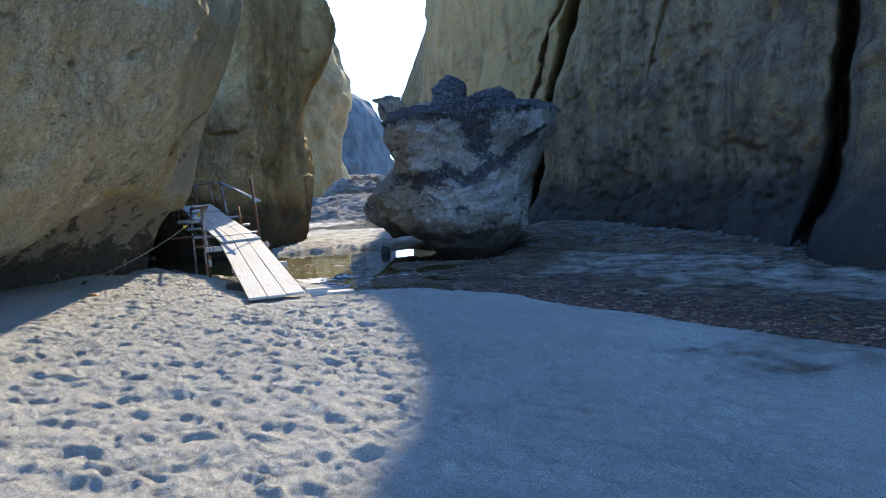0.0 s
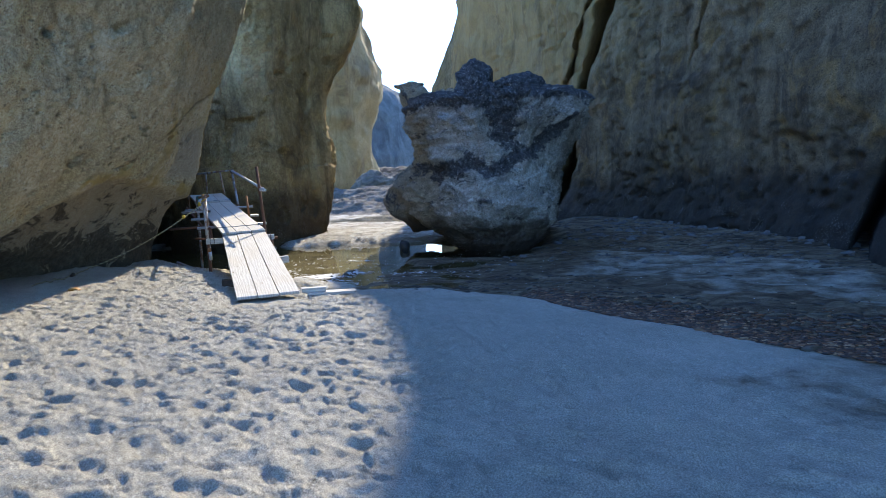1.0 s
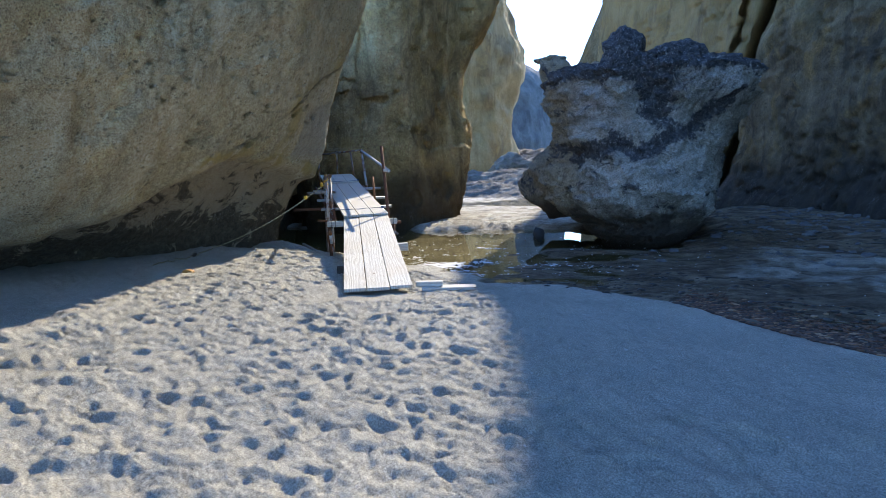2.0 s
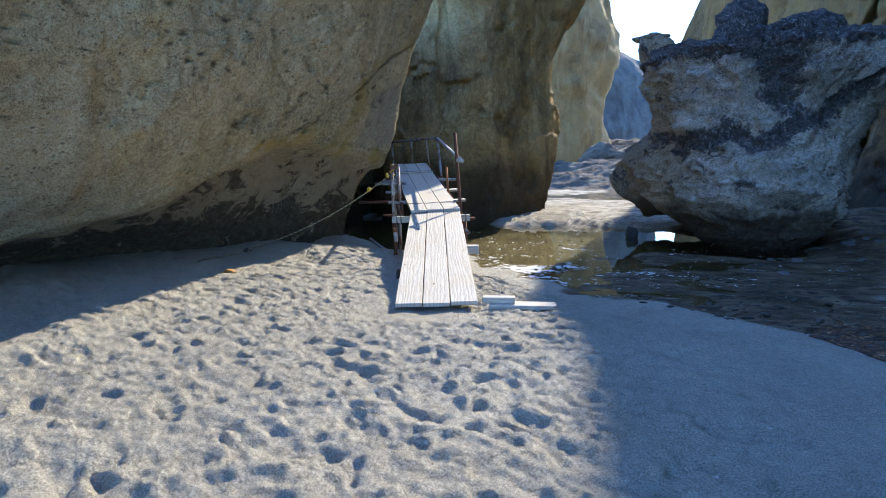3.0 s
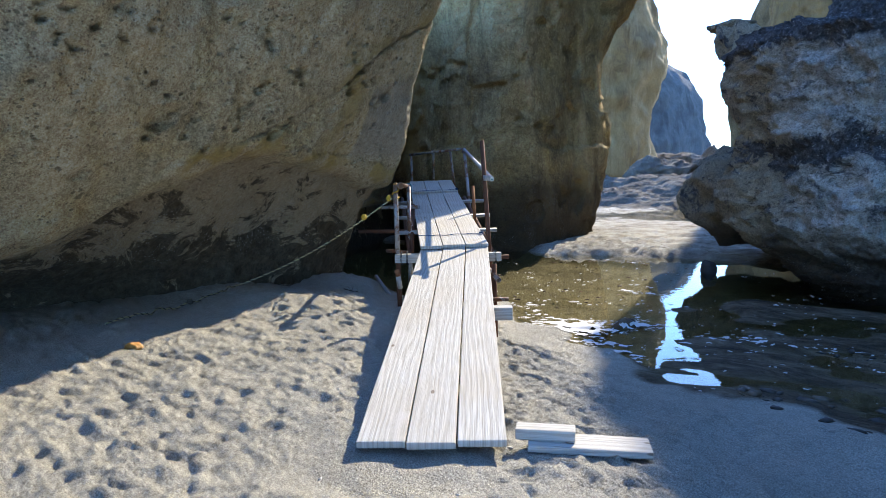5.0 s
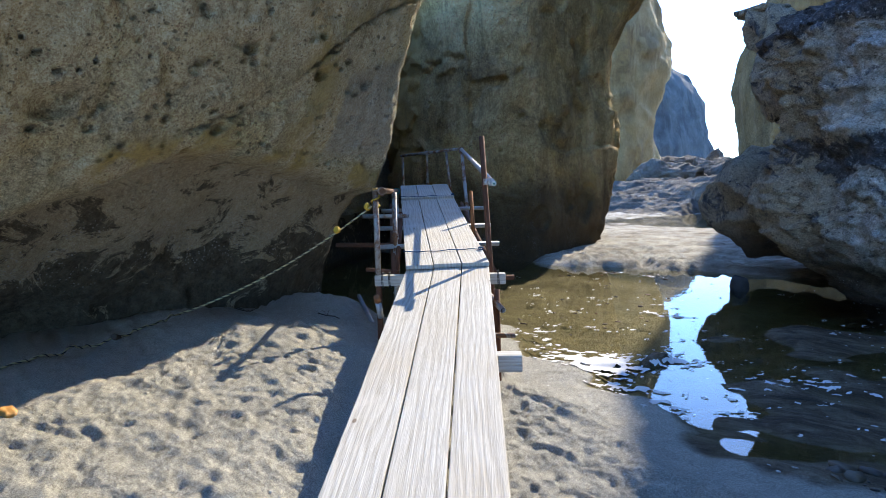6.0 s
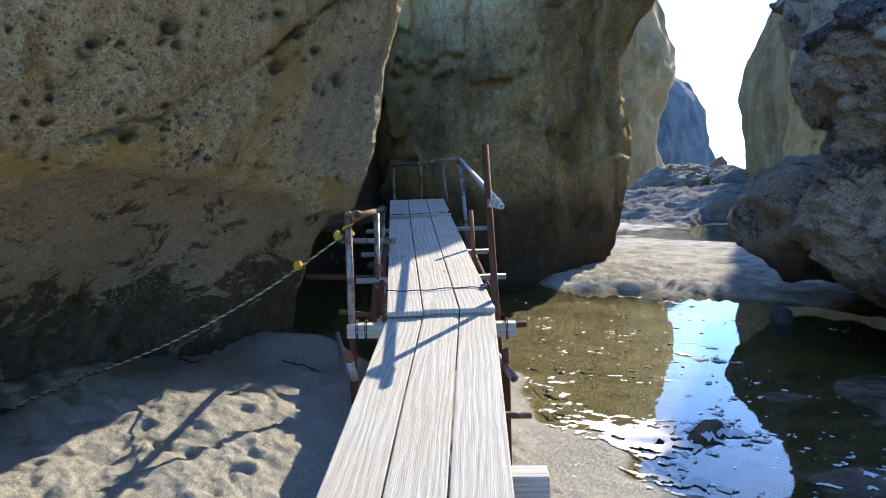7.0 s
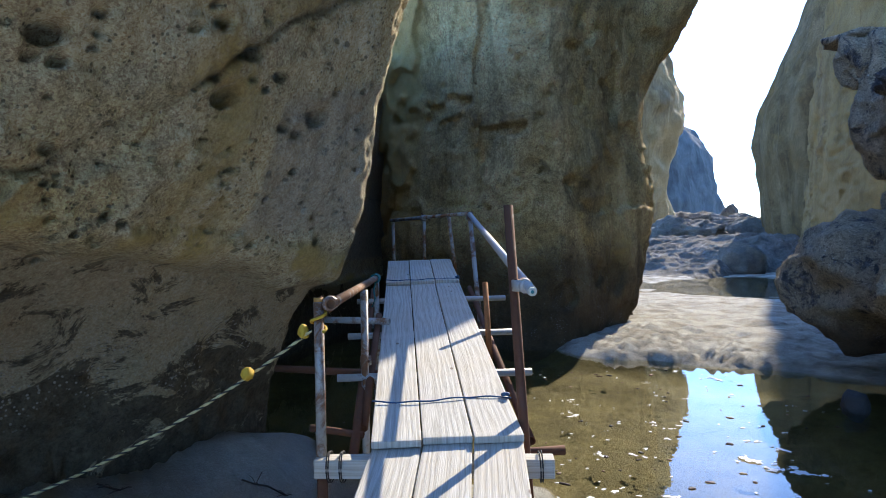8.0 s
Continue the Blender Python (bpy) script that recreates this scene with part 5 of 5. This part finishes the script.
def scum_rafts():
    """Ragged crusts of dried scum: islands with holes on the water and along its edge."""
    xs, ys = np.arange(-9.2, -0.8, 0.022), np.arange(8.6, 15.0, 0.022)
    X, Y = np.meshgrid(xs, ys, indexing="ij")
    base, dist = ground_height(X, Y)
    p = xyz(X, Y, 0 * X)
    field = 0.40 * fbm(p * np.array([2.2, 3.2, 1]), 2, 431) + 0.85 * fbm(p * np.array([13, 17, 1]), 3, 437, 0.75)
    want = 1.0 * np.exp(-((dist + 0.35) / 0.32) ** 2) * smooth01((X + 6.2) / 0.5) * smooth01((-2.6 - X) / 0.8)
    for cx, cy, rx, ry, amount in ((-4.6, 9.65, 0.55, 0.32, 1.0), (-4.3, 10.1, 0.25, 0.4, 0.8), (-2.6, 10.4, 1.2, 0.7, 0.35), (-1.8, 9.6, 1.2, 0.5, 0.3), (-5.6, 12.9, 0.35, 0.2, 0.7), (-5.0, 10.7, 0.8, 0.25, 0.5), (-5.1, 11.8, 0.5, 0.15, 0.7), (-5.7, 12.35, 0.6, 0.12, 0.6), (-3.4, 9.7, 1.2, 0.5, 0.4), (-7.4, 13.2, 1.0, 0.8, 0.22), (-3.4, 11.2, 1.2, 0.6, 0.35), (-7.8, 14.6, 1.2, 0.25, 0.35), (-6.3, 11.5, 1.0, 0.9, 0.18)):
        want = want + amount * np.exp(-((X - cx) / rx) ** 2 - ((Y - cy) / ry) ** 2)
    keep = (field + want > 1.0) & (base < 0.05)
    Z = np.maximum(base, 0.0) + 0.004 + 0.012 * np.clip(field + want - 1.0, 0, 0.5) + 0.002 * vnoise(p * 60, 439)
    cell = keep[:-1, :-1] & keep[1:, :-1] & keep[1:, 1:]
    faces = grid_faces(len(xs), len(ys))[:, ::-1][cell.reshape(-1)]
    used, back = np.unique(faces, return_inverse=True)
    jitter = np.random.default_rng(5).uniform(-0.008, 0.008, (len(used), 3)) * np.array((1, 1, 0))
    me = mesh_from("scum", xyz(X, Y, Z).reshape(-1, 3)[used] + jitter, back.reshape(-1, 4), MAT_FOAM)
    return tagged(new("scum", me), "white dried scum rafts floating on the pool", "foam", kind="stuff")


scum_rafts()
bits = [(rng.uniform(-8.5, -5.0), rng.uniform(10.2, 14.8), 0.003, rng.uniform(0.01, 0.035)) for _ in range(90)]
scatter("pool_litter", bits, MAT_LITTER, "brown leaf scraps lying in the shallow pool", "leaf litter", 441, 1, 0.2)
shells = []
for _ in range(420):
    x, y = rng.uniform(-6, 5), rng.uniform(0.8, 12)
    shells.append((x, y, height_at(x, y) + 0.002, rng.uniform(0.004, 0.012)))
scatter("shell_grit", shells, MAT_SHELL, "pale shell fragments strewn over the sand", "shells", 451, 1, 0.5)
